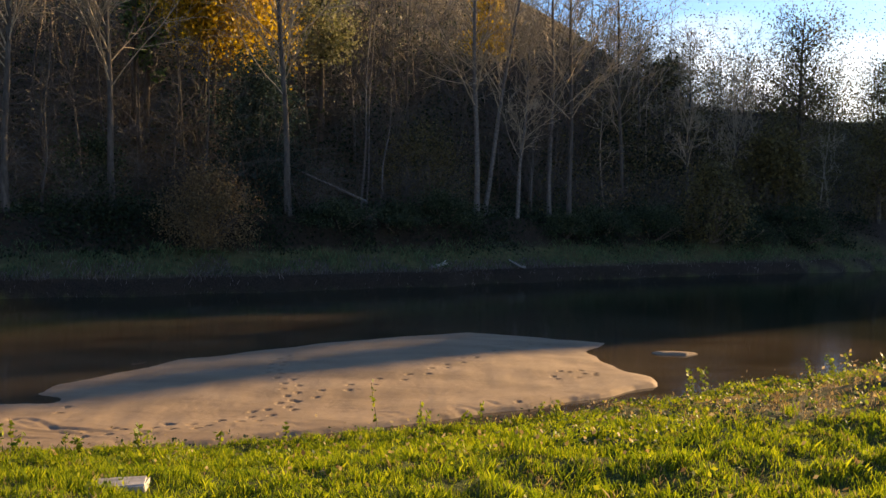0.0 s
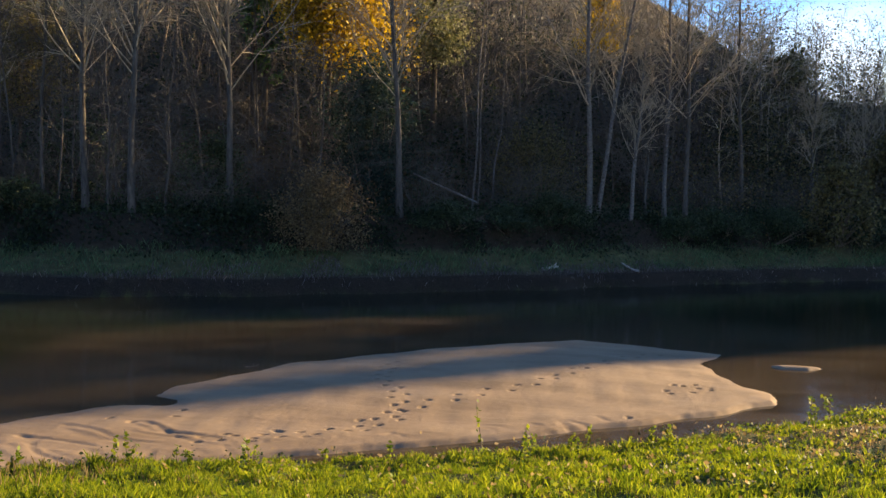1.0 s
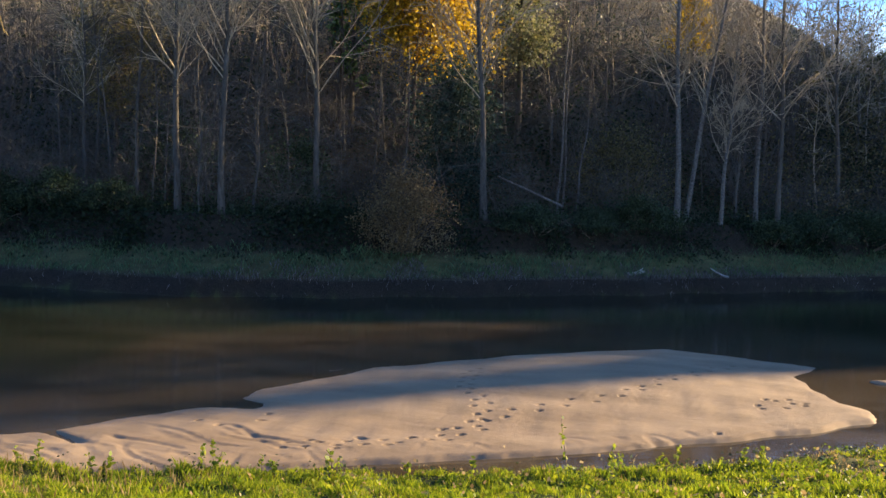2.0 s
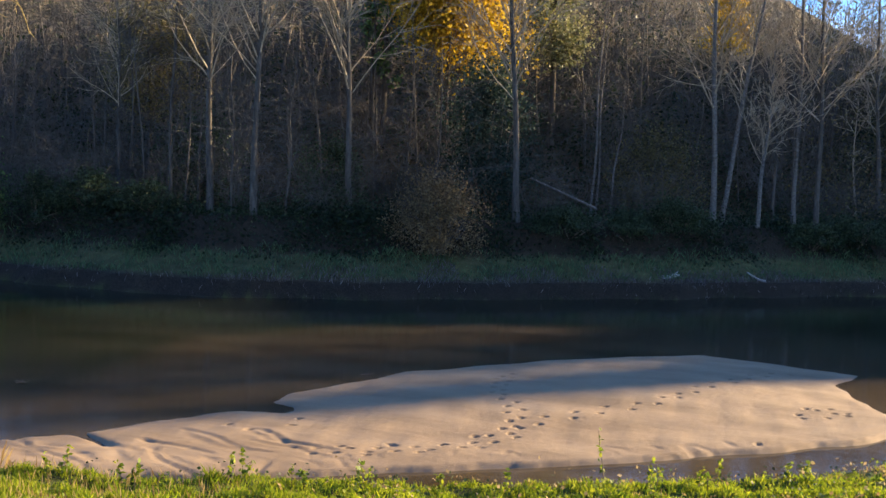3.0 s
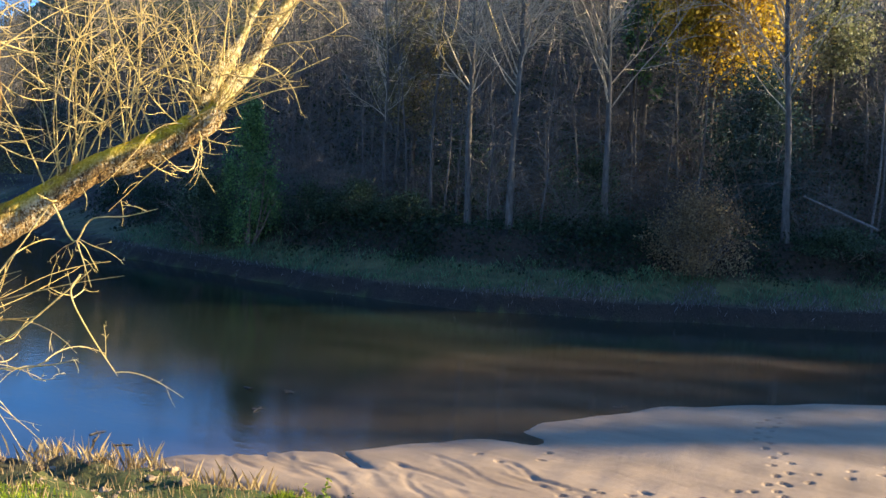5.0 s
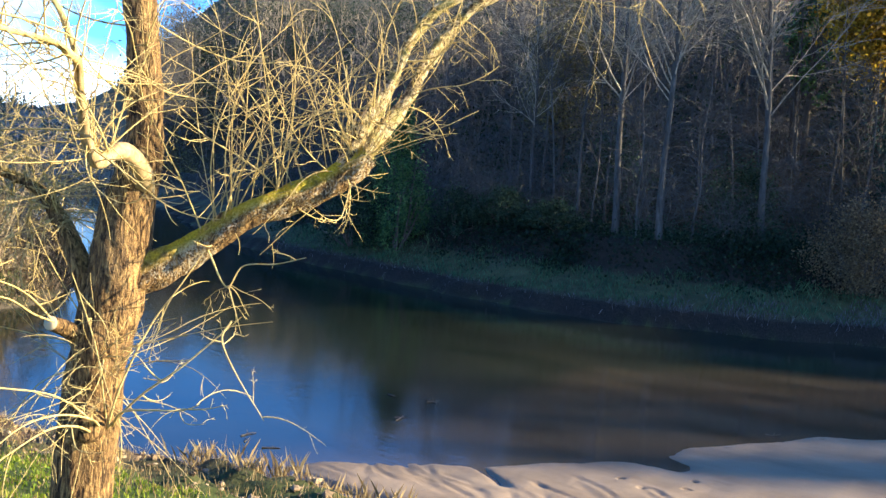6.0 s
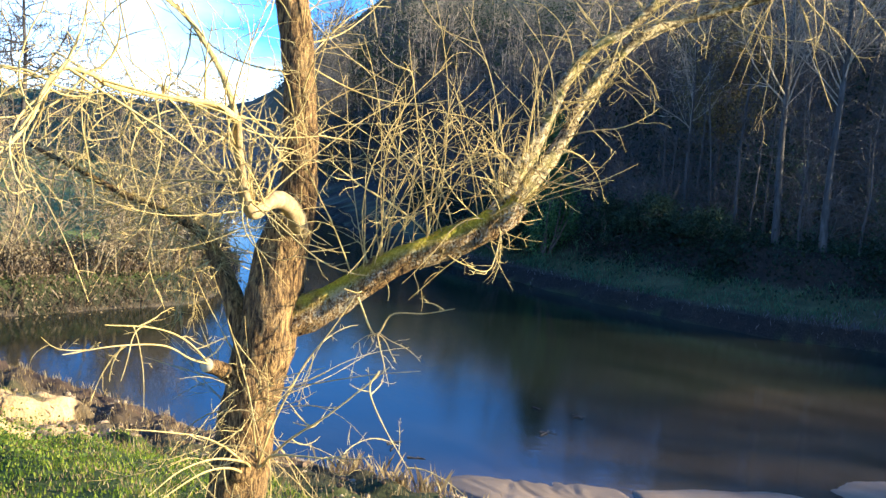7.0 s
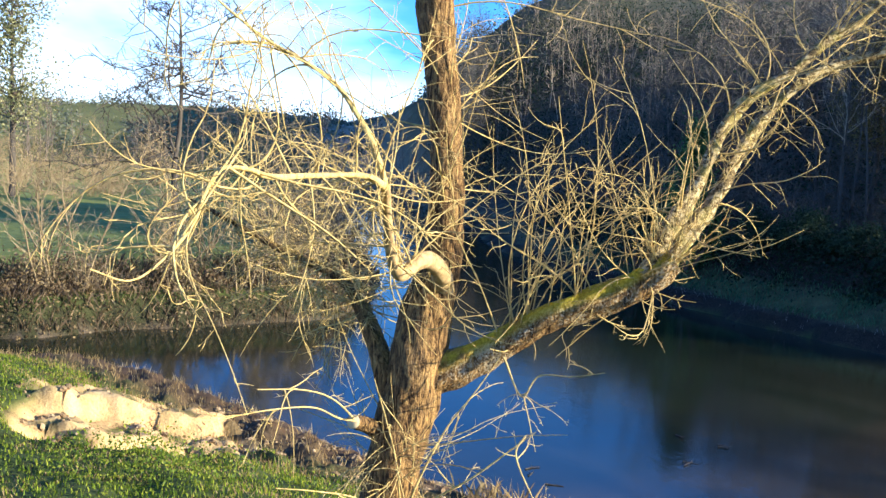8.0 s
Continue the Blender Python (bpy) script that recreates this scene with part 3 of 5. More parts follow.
LEAF_IVY = leaf_material("ivy_leaf", (0.030, 0.065, 0.022), (0.085, 0.165, 0.050), (0.19, 0.28, 0.08))
LEAF_BLUE = leaf_material("bluish_evergreen_leaf", (0.012, 0.026, 0.019), (0.030, 0.056, 0.042), (0.065, 0.10, 0.075))
LEAF_BRAMBLE = leaf_material("bramble_leaf", (0.014, 0.027, 0.012), (0.034, 0.058, 0.026), (0.09, 0.12, 0.06))
LEAF_YELLOW = leaf_material("yellow_autumn_leaf", (0.16, 0.10, 0.012), (0.42, 0.27, 0.018), (0.66, 0.46, 0.04), 0.5)
LEAF_RUST = leaf_material("rusty_autumn_leaf", (0.07, 0.05, 0.026), (0.17, 0.12, 0.06), (0.27, 0.20, 0.10))
LEAF_OLIVE = leaf_material("olive_leaf", (0.045, 0.042, 0.018), (0.115, 0.10, 0.038), (0.21, 0.175, 0.065))
LEAF_EUC = leaf_material("pale_hanging_leaf", (0.09, 0.10, 0.04), (0.22, 0.22, 0.10), (0.40, 0.36, 0.17))
# Distance haze is mixed into this lighter grey-green leaf colour.
LEAF_HAZE = leaf_material("hazed_tree_leaf", (0.07, 0.085, 0.055), (0.13, 0.14, 0.085), (0.20, 0.19, 0.12))
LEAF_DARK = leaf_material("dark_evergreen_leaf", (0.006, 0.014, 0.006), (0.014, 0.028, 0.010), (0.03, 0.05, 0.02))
GRASS_FAR = leaf_material("far_bank_grass", (0.035, 0.065, 0.030), (0.080, 0.145, 0.062), (0.16, 0.22, 0.10))
REED_DRY = leaf_material("dry_reed", (0.012, 0.009, 0.008), (0.050, 0.038, 0.034), (0.34, 0.28, 0.24))
REED_BROWN = leaf_material("brown_dead_stalk", (0.035, 0.024, 0.014), (0.10, 0.07, 0.042), (0.27, 0.19, 0.11))
REED_GREY = leaf_material("grey_reed", (0.07, 0.055, 0.055), (0.14, 0.115, 0.115), (0.26, 0.22, 0.21))
GRASS_NEAR = leaf_material("near_bank_grass", (0.06, 0.10, 0.010), (0.20, 0.27, 0.016), (0.42, 0.43, 0.035), 0.55)
STRAW = leaf_material("dry_grass_straw", (0.16, 0.10, 0.04), (0.34, 0.24, 0.10), (0.50, 0.38, 0.18), 0.4)
WEED = leaf_material("weed_leaf", (0.05, 0.09, 0.012), (0.16, 0.22, 0.02), (0.38, 0.38, 0.035), 0.5)

# bare trees along the terrace: base, sideways lean per metre, height, radius
POPLARS = [
    ((-17.11, 32.83), (-0.023, 0.0), 18, 0.17, BARK_POPLAR, "tall bare grey poplar with pale sunlit crown"),
    ((-15.09, 32.27), (0.010, 0.0), 18, 0.16, BARK_POPLAR, "tall bare poplar with slightly leaning trunk"),
    ((-12.16, 34.45), (-0.040, 0.0), 17, 0.17, BARK_POPLAR, "bare poplar with wide twiggy lower branches"),
    ((-6.08, 36.65), (-0.054, 0.0), 17, 0.18, BARK_POPLAR, "bare poplar with drooping dead lower branches"),
    ((1.45, 41.63), (-0.033, 0.0), 18, 0.17, BARK_BIRCH, "pale-barked straight bare tree"),
    ((1.76, 42.12), (0.138, 0.0), 17, 0.14, BARK_BIRCH, "pale slender tree leaning to one side"),
    ((3.28, 42.13), (0.051, 0.0), 9, 0.12, BARK_BIRCH, "short pale broken-topped trunk"),
    ((4.01, 43.07), (-0.010, 0.0), 7, 0.09, BARK_POPLAR, "thin grey bare young tree"),
    ((4.94, 43.88), (-0.012, 0.0), 18, 0.13, BARK_BIRCH, "slender pale bare tree"),
    ((5.85, 43.67), (-0.021, 0.0), 18, 0.15, BARK_POPLAR, "grey bare tree with upright crown"),
    ((8.93, 47.06), (-0.054, 0.0), 15, 0.14, BARK_POPLAR, "grey bare tree on the hazy bank"),
    ((13.00, 50.35), (-0.010, 0.0), 10, 0.13, BARK_POPLAR, "grey bare tree among shrubs"),
    ((15.90, 52.97), (0.128, 0.0), 9, 0.11, BARK_POPLAR, "leaning thin bare tree on the far bank"),
    ((-15.99, 32.39), (-0.019, 0.0), 7, 0.06, BARK_POPLAR, "thin bare grey sapling between the poplars"),
    ((-14.13, 33.03), (0.035, 0.0), 6, 0.055, BARK_POPLAR, "thin bare sapling with few twigs"),
    ((-3.58, 40.80), (0.025, 0.0), 11, 0.065, BARK_BIRCH, "very slender white-barked stem"),
    ((-3.42, 41.21), (0.018, 0.0), 11, 0.055, BARK_BIRCH, "very slender white-barked stem beside its twin"),
    ((-2.86, 41.06), (0.096, 0.0), 6, 0.055, BARK_BIRCH, "thin leaning pale stem by the twins"),
    ((-19.52, 34.01), (0.016, 0.0), 13, 0.09, BARK_POPLAR, "thin bare tree in the thicket"),
    ((-22.38, 35.08), (-0.034, 0.0), 14, 0.1, BARK_POPLAR, "thin bare tree in the thicket"),
]
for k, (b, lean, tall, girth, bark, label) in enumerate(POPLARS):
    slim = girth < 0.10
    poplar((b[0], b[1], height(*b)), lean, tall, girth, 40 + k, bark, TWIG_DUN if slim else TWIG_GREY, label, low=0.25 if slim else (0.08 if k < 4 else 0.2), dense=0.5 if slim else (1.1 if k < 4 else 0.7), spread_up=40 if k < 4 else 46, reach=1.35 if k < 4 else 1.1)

# ---- the wooded slope: uncounted bare stems, understorey and evergreen shade ----
def woods(name, places, mat_bark, label, seed, tall=(8, 15), rich=10, twigs=5, kinds=9):
    """Many bare trees: a few grown kinds, each set out turned and scaled by chance."""
    rs = np.random.RandomState(seed)
    grown = []
    for _ in range(kinds):
        w, h, r = Wood(), 10.0, rs.uniform(0.04, 0.09)
        lean, sway = rs.normal(size=2) * 0.07, rs.uniform(0, 6.28, 2)
        line = np.array([(lean[0] * h * t + 0.22 * math.sin(4 * t + sway[0]) * t ** 0.5, lean[1] * h * t + 0.22 * math.sin(5 * t + sway[1]) * t ** 0.5, -0.2 + h * t) for t in np.linspace(0, 1, 9)])
        w.tube(line, np.linspace(r, 0.012, 9), 5)
        for _ in range(rich):
            q, d = pick(line, rs.uniform(0.06, 0.98))
            limb = bough(rs, q, outward(rs, d, rs.uniform(30, 75)), h * rs.uniform(0.10, 0.28), 0.15, 0.06, 5)
            w.tube(limb, np.linspace(r * 0.3, 0.010, 5), 3)
            for _ in range(twigs):
                q2, d2 = pick(limb, rs.uniform(0.2, 1))
                w.tube(bough(rs, q2, outward(rs, d2, rs.uniform(25, 55)), h * rs.uniform(0.04, 0.11), 0.2, 0.05, 2), [0.015, 0.008], 1)
        grown.append((np.concatenate(w.v), np.concatenate(w.f)))
    vs, fs, n = [], [], 0
    for x, y, z in places:
        v, f = grown[rs.randint(kinds)]
        t, k = rs.uniform(0, 6.28), rs.uniform(*tall) / 10.0
        c, s = math.cos(t), math.sin(t)
        wide = k ** 0.6
        vs.append(np.column_stack([(v[:, 0] * c - v[:, 1] * s) * wide + x, (v[:, 0] * s + v[:, 1] * c) * wide + y, v[:, 2] * k + z]))
        fs.append(f + n)
        n += len(v)
    return tagged(new(name, grid_mesh(name, np.concatenate(vs), np.concatenate(fs), {}, mat_bark)), label, "woodland", kind="stuff")


def scatter(n, rs, box, test):
    """n places in the box that pass the test, on the ground."""
    xs_, ys_ = np.zeros(0), np.zeros(0)
    while len(xs_) < n:
        x, y = rs.uniform(box[0], box[1], 4 * n), rs.uniform(box[2], box[3], 4 * n)
        ok = test(x, y)
        xs_, ys_ = np.append(xs_, x[ok]), np.append(ys_, y[ok])
    xs_, ys_ = xs_[:n], ys_[:n]
    return np.column_stack([xs_, ys_, ground(xs_, ys_)[0]])


def far_in(x, y):
    return side_of(x, y, FAR_SHORE)


def between(v, a, b):
    return (v > a) & (v < b)


rs = np.random.RandomState(11)
near_woods = np.concatenate([scatter(150, rs, (-52, -7, 34, 64), lambda x, y: between(far_in(x, y), 6, 24)), scatter(40, rs, (-7, 22, 34, 64), lambda x, y: between(far_in(x, y), 8, 24))])
upper_woods = scatter(280, rs, (-120, 0, 45, 125), lambda x, y: between(far_in(x, y), 18, 60) & between(np.arctan2(x, y), -0.95, -0.22))
low_woods = scatter(150, rs, (-30, 45, 45, 100), lambda x, y: between(far_in(x, y), 14, 45) & between(np.arctan2(x, y), -0.22, 0.30))
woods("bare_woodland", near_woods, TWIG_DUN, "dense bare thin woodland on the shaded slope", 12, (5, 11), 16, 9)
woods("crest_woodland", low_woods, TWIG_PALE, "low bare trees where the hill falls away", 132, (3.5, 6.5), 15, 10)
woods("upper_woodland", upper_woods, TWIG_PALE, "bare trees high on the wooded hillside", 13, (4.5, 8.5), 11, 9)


def thicket(name, places, mat, label, seed, tall=(2.0, 5.0), stems=13, kinds=7):
    """Bare many-stemmed shrubs in a tangle: a few grown kinds, set out turned and scaled by chance."""
    rs = np.random.RandomState(seed)
    grown = []
    for _ in range(kinds):
        w, h = Wood(), 4.0
        for _ in range(stems):
            line = bough(rs, (*rs.normal(size=2) * 0.25, -0.1), (*rs.normal(size=2) * 0.42, 1), h * rs.uniform(0.45, 1.05), 0.16, 0.0, 6)
            w.tube(line, np.linspace(0.020, 0.006, 6), 3)
            for _ in range(11):
                q, d = pick(line, rs.uniform(0.12, 1))
                limb = bough(rs, q, outward(rs, d, rs.uniform(25, 75)), h * rs.uniform(0.10, 0.26), 0.22, 0.0, 3)
                w.tube(limb, [0.008, 0.006, 0.004], 1)
                for _ in range(3):
                    q2, d2 = pick(limb, rs.uniform(0.2, 1))
                    w.tube(bough(rs, q2, outward(rs, d2, 45), h * rs.uniform(0.04, 0.10), 0.2, 0.0, 2), [0.005, 0.003], 1)
        grown.append((np.concatenate(w.v), np.concatenate(w.f)))
    vs, fs, n = [], [], 0
    for x, y, z in places:
        v, f = grown[rs.randint(kinds)]
        t, k = rs.uniform(0, 6.28), rs.uniform(*tall) / 4.0
        c, s = math.cos(t), math.sin(t)
        vs.append(np.column_stack([(v[:, 0] * c - v[:, 1] * s) * k + x, (v[:, 0] * s + v[:, 1] * c) * k + y, v[:, 2] * k + z]))
        fs.append(f + n)
        n += len(v)
    return tagged(new(name, grid_mesh(name, np.concatenate(vs), np.concatenate(fs), {}, mat)), label, "shrubs", kind="stuff")


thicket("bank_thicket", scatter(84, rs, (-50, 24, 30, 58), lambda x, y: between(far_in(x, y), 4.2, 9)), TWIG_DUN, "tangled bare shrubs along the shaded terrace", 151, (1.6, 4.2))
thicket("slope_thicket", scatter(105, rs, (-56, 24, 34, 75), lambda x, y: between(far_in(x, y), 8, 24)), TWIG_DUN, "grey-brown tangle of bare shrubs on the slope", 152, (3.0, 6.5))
down_woods = scatter(80, rs, (6, 70, 46, 95), lambda x, y: between(far_in(x, y), 4, 30) & between(np.arctan2(x, y), 0.12, 0.60))
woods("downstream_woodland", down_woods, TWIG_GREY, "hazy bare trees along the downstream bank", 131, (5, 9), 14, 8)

# leaf cover of the slope: brambles and evergreen undergrowth in uneven clumps
def undergrowth(name, n, places, spread_r, leaf, mat, seed, label, hmax=1.2):
    r2 = np.random.RandomState(seed)
    lv, all_q = Leaves(), []
    for x, y, z in places:
        s = r2.uniform(0.5, 1.4) * spread_r
        m = int(n / len(places) * r2.uniform(0.5, 1.5))
        q = r2.normal(size=(m, 3)) * [s, s, 0]
        q[:, 2] = np.abs(r2.normal(size=m)) * hmax * 0.5 * np.exp(-(q[:, 0] ** 2 + q[:, 1] ** 2) / (2 * s * s))
        all_q.append(q + [x, y, 0])
    q = np.concatenate(all_q)
    q[:, 2] += ground(q[:, 0], q[:, 1])[0]
    lv.add(q, leaf)
    return tagged(new(name, lv.mesh(name, mat, r2)), label, "undergrowth", kind="stuff")


# Near-black leaves added to fill in the shade under the terrace shrubs.
undergrowth("terrace_shade_brush", 30000, scatter(150, rs, (-46, 24, 28, 54), lambda x, y: between(far_in(x, y), 2.6, 4.4)), 0.55, 0.085, LEAF_DARK, 141, "near-black brush standing in for shade at the terrace edge", 1.1)
undergrowth("brambles", 40000, scatter(170, rs, (-50, 22, 33, 58), lambda x, y: between(far_in(x, y), 4.0, 16)), 1.3, 0.075, LEAF_BRAMBLE, 14, "low green brambles under the trees", 1.5)
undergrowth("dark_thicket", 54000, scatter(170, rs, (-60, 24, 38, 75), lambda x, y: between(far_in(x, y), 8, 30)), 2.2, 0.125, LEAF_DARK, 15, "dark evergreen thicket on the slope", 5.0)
undergrowth("rusty_shrubs", 28000, scatter(60, rs, (-50, 30, 40, 85), lambda x, y: between(far_in(x, y), 12, 40) & (np.arctan2(x, y) < 0.36)), 1.8, 0.07, LEAF_RUST, 16, "rusty brown leaves hanging on in the woodland", 5.0)
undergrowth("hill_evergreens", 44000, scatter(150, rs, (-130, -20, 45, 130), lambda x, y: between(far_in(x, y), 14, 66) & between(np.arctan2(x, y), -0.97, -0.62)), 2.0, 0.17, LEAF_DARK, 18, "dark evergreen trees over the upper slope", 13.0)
undergrowth("hill_brush", 50000, scatter(220, rs, (-70, 35, 48, 120), lambda x, y: between(far_in(x, y), 14, 60) & between(np.arctan2(x, y), -0.62, 0.26)), 2.0, 0.08, LEAF_OLIVE, 19, "olive and brown brush between the bare trees", 5.0)
undergrowth("downstream_wood", 62000, scatter(210, rs, (6, 60, 44, 95), lambda x, y: between(far_in(x, y), 5, 30) & between(np.arctan2(x, y), 0.13, 0.47)), 1.5, 0.10, LEAF_OLIVE, 20, "backlit olive-brown trees where the hill falls away", 10.5)
undergrowth("downstream_brush", 26000, scatter(90, rs, (6, 70, 44, 95), lambda x, y: between(far_in(x, y), 3.5, 30) & between(np.arctan2(x, y), 0.13, 0.62)), 1.5, 0.11, LEAF_RUST, 21, "rusty brush along the downstream bank", 5.0)
# Leaf clumps added out of view to thin the sun on the sand bar.
ridge_spots = np.random.RandomState(161)
ridge_u, ridge_w = -ridge_spots.uniform(17.0, 21.0, 44), ridge_spots.uniform(108, 116, 44)
ridge_x = ridge_u * math.cos(radians(SUN_AZ)) + ridge_w * math.sin(radians(SUN_AZ))
ridge_y = -ridge_u * math.sin(radians(SUN_AZ)) + ridge_w * math.cos(radians(SUN_AZ))
undergrowth("ridge_shade_leaves", 2400, np.column_stack([ridge_x, ridge_y, 0 * ridge_x]), 1.6, 0.34, LEAF_OLIVE, 162, "unseen leaf clumps on the ridge that half-shade the sand bar", 12.0)
undergrowth("far_bank_ivy", 26000, scatter(90, rs, (-40, 24, 29, 52), lambda x, y: between(far_in(x, y), 4.3, 5.6)), 0.6, 0.07, LEAF_BRAMBLE, 17, "creeping green plants along the terrace edge", 0.9)


def blades(name, pts, tall, wide, mat, seed, label, category="grass", lean=0.45):
    """Grass: one bent blade at each point."""
    r2 = np.random.RandomState(seed)
    p = np.asarray(pts, float)
    n = len(p)
    a = r2.uniform(0, 6.28, n)
    h = tall * r2.uniform(0.45, 1.35, n) if np.isscalar(tall) else tall * r2.uniform(0.6, 1.3, n)
    out = np.stack([np.cos(a), np.sin(a), 0 * a], -1) * (h * r2.uniform(0.1, lean, n))[:, None]
    side = np.stack([-np.sin(a), np.cos(a), 0 * a], -1) * (wide * r2.uniform(0.7, 1.3, n) / 2)[:, None]
    up = np.stack([0 * a, 0 * a, h], -1)
    v = np.stack([p - side, p + side, p + out + up * 0.98, p + out * 0.4 + up * 0.58 - side * 0.8], 1)
    faces = np.arange(4 * n).reshape(n, 4)
    return tagged(new(name, grid_mesh(name, v.reshape(-1, 3), faces, {}, mat, False)), label, category, kind="stuff")


def turf(n, seed, box, test):
    r2 = np.random.RandomState(seed)
    x, y = r2.uniform(box[0], box[1], n), r2.uniform(box[2], box[3], n)
    keep = test(x, y)
    x, y = x[keep], y[keep]
    return np.column_stack([x, y, ground(x, y)[0] - 0.01])


def on_far_strip(a, b):
    return lambda x, y: (side_of(x, y, FAR_SHORE) > a) & (side_of(x, y, FAR_SHORE) < b)


far_turf = turf(170000, 31, (-36, 24, 26, 52), on_far_strip(0.6, 2.8))
blades("far_bank_grass", far_turf, 0.17 * np.clip(1 + 0.7 * waves(far_turf[:, 0], far_turf[:, 1], 2.6, 137) + 0.4 * waves(far_turf[:, 0], far_turf[:, 1], 0.8, 138), 0.2, 2.4), 0.020, GRASS_FAR, 32, "shaded green grass on the far bank", lean=0.9)
blades("grey_reeds", turf(60000, 133, (-15, 6, 26, 42), lambda x, y: between(side_of(x, y, FAR_SHORE), 0.35, 1.5 + 0.5 * waves(x, y, 4, 134)) & (waves(x, y, 5.0, 135) > -0.25)), 0.17, 0.014, REED_GREY, 136, "pale grey-mauve dead reeds above the far waterline", lean=0.7)
blades("far_bank_reeds", turf(60000, 33, (-36, 24, 26, 52), lambda x, y: (side_of(x, y, FAR_SHORE) > -0.05) & (side_of(x, y, FAR_SHORE) < 0.8 + 0.5 * waves(x, y, 3, 34))), 0.17, 0.016, REED_DRY, 35, "dry trailing reeds along the far waterline", lean=0.9)


def near_in(x, y):
    return -side_of(x, y, NEAR_SHORE)


def bare_patch(x, y):
    """How bare the near bank is: worn soil towards the right of the edge, small gaps elsewhere."""
    return 0.25 + 0.4 * waves(x, y, 2.2, 36) + 1.0 * step(x, 1.4, 3.4) * step(y, 7.0, 8.4) * (1 - step(y, 11.6, 12.4))


def clumped(p, base, seed):
    """Blade heights that rise and fall with the tufts."""
    x, y = p[:, 0], p[:, 1]
    return base * np.clip(0.75 + 0.55 * waves(x, y, 0.55, seed) + 0.35 * waves(x, y, 0.22, seed + 1), 0.25, 2.2)


bank = turf(330000, 37, (-6.5, 8.5, 3.6, 14), lambda x, y: (near_in(x, y) > 0.7) & (0.85 + 0.4 * waves(x, y, 0.45, 38) > bare_patch(x, y)))
blades("bank_grass", bank, clumped(bank, 0.078, 47), 0.0085, GRASS_NEAR, 39, "short sunlit green grass on the near bank", lean=0.75)
bank = turf(76000, 40, (-6.5, 8.5, 3.6, 14), lambda x, y: (near_in(x, y) > 0.5) & (bare_patch(x, y) + 0.35 * waves(x, y, 0.6, 49) > 0.25))
blades("bank_straw", bank, clumped(bank, 0.05, 48), 0.008, STRAW, 41, "dry brown grass on the near bank", lean=0.9)


def herbs(name, n, leaf, mat, seed, label, box, test, spread_r=0.12, hmax=0.08):
    """Low broad-leaved herbs in loose clumps on the near bank."""
    r2 = np.random.RandomState(seed)
    at = turf(n, seed, box, test)
    lv = Leaves()
    for x, y, z in at:
        m = r2.randint(6, 26)
        q = r2.normal(size=(m, 3)) * [spread_r, spread_r, 0] + [x, y, z]
        q[:, 2] += r2.uniform(0.015, hmax, m)
        lv.add(q, leaf)
    return tagged(new(name, lv.mesh(name, mat, r2, 1.4, 1.2)), label, "herbs", kind="stuff")


herbs("bank_herbs", 1100, 0.032, WEED, 401, "broad-leaved green herbs in the turf", (-6, 8, 4, 13.5), lambda x, y: (near_in(x, y) > 0.7) & (waves(x, y, 1.4, 402) > 0.15))
herbs("edge_herbs", 420, 0.03, LEAF_BRAMBLE, 403, "dark green leafy plants along the bank edge", (-7, 8, 8, 14), lambda x, y: between(near_in(x, y), 0.5, 1.6), 0.14, 0.14)
herbs("worn_soil_herbs", 700, 0.026, LEAF_BRAMBLE, 405, "dark low herbs scattered over the worn soil", (1, 8, 7, 13.2), lambda x, y: (near_in(x, y) > 0.6) & (waves(x, y, 0.9, 406) > 0.0), 0.10, 0.10)
herbs("worn_soil_weeds", 420, 0.028, WEED, 407, "yellow-green herbs over the worn soil", (1, 8, 7, 13.2), lambda x, y: (near_in(x, y) > 0.6) & (waves(x, y, 0.8, 408) > 0.2), 0.09, 0.09)
herbs("fallen_leaves", 160, 0.035, STRAW, 404, "dry fallen leaves on the worn soil", (-3, 7, 5, 12), lambda x, y: near_in(x, y) > 0.8, 0.35, 0.02)
blades("upstream_grass", turf(84000, 42, (-25, -5, -3, 9.5), lambda x, y: (near_in(x, y) > 2.6) & (np.hypot((x + 14.1) / 2.1, (y - 5.15) / 1.9) > 0.85 + 0.2 * waves(x, y, 1.2, 43))), 0.06, 0.020, GRASS_NEAR, 44, "sunlit green grass on the open bank upstream")
blades("upstream_straw", turf(11000, 45, (-24, -4, 1, 10.5), lambda x, y: (near_in(x, y) > 0.3) & (near_in(x, y) < 3.4)), 0.14, 0.010, STRAW, 46, "dry straw along the muddy edge upstream")


# ---- bushes and leafy trees of the far bank ----
def gz_at(x, y):
    return (x, y, height(x, y))


def bank_at(x, inland):
    """A place on the far bank, so far from the water."""
    y = float(np.interp(x, [p[0] for p in FAR_SHORE], [p[1] for p in FAR_SHORE])) + inland
    return gz_at(x, y)


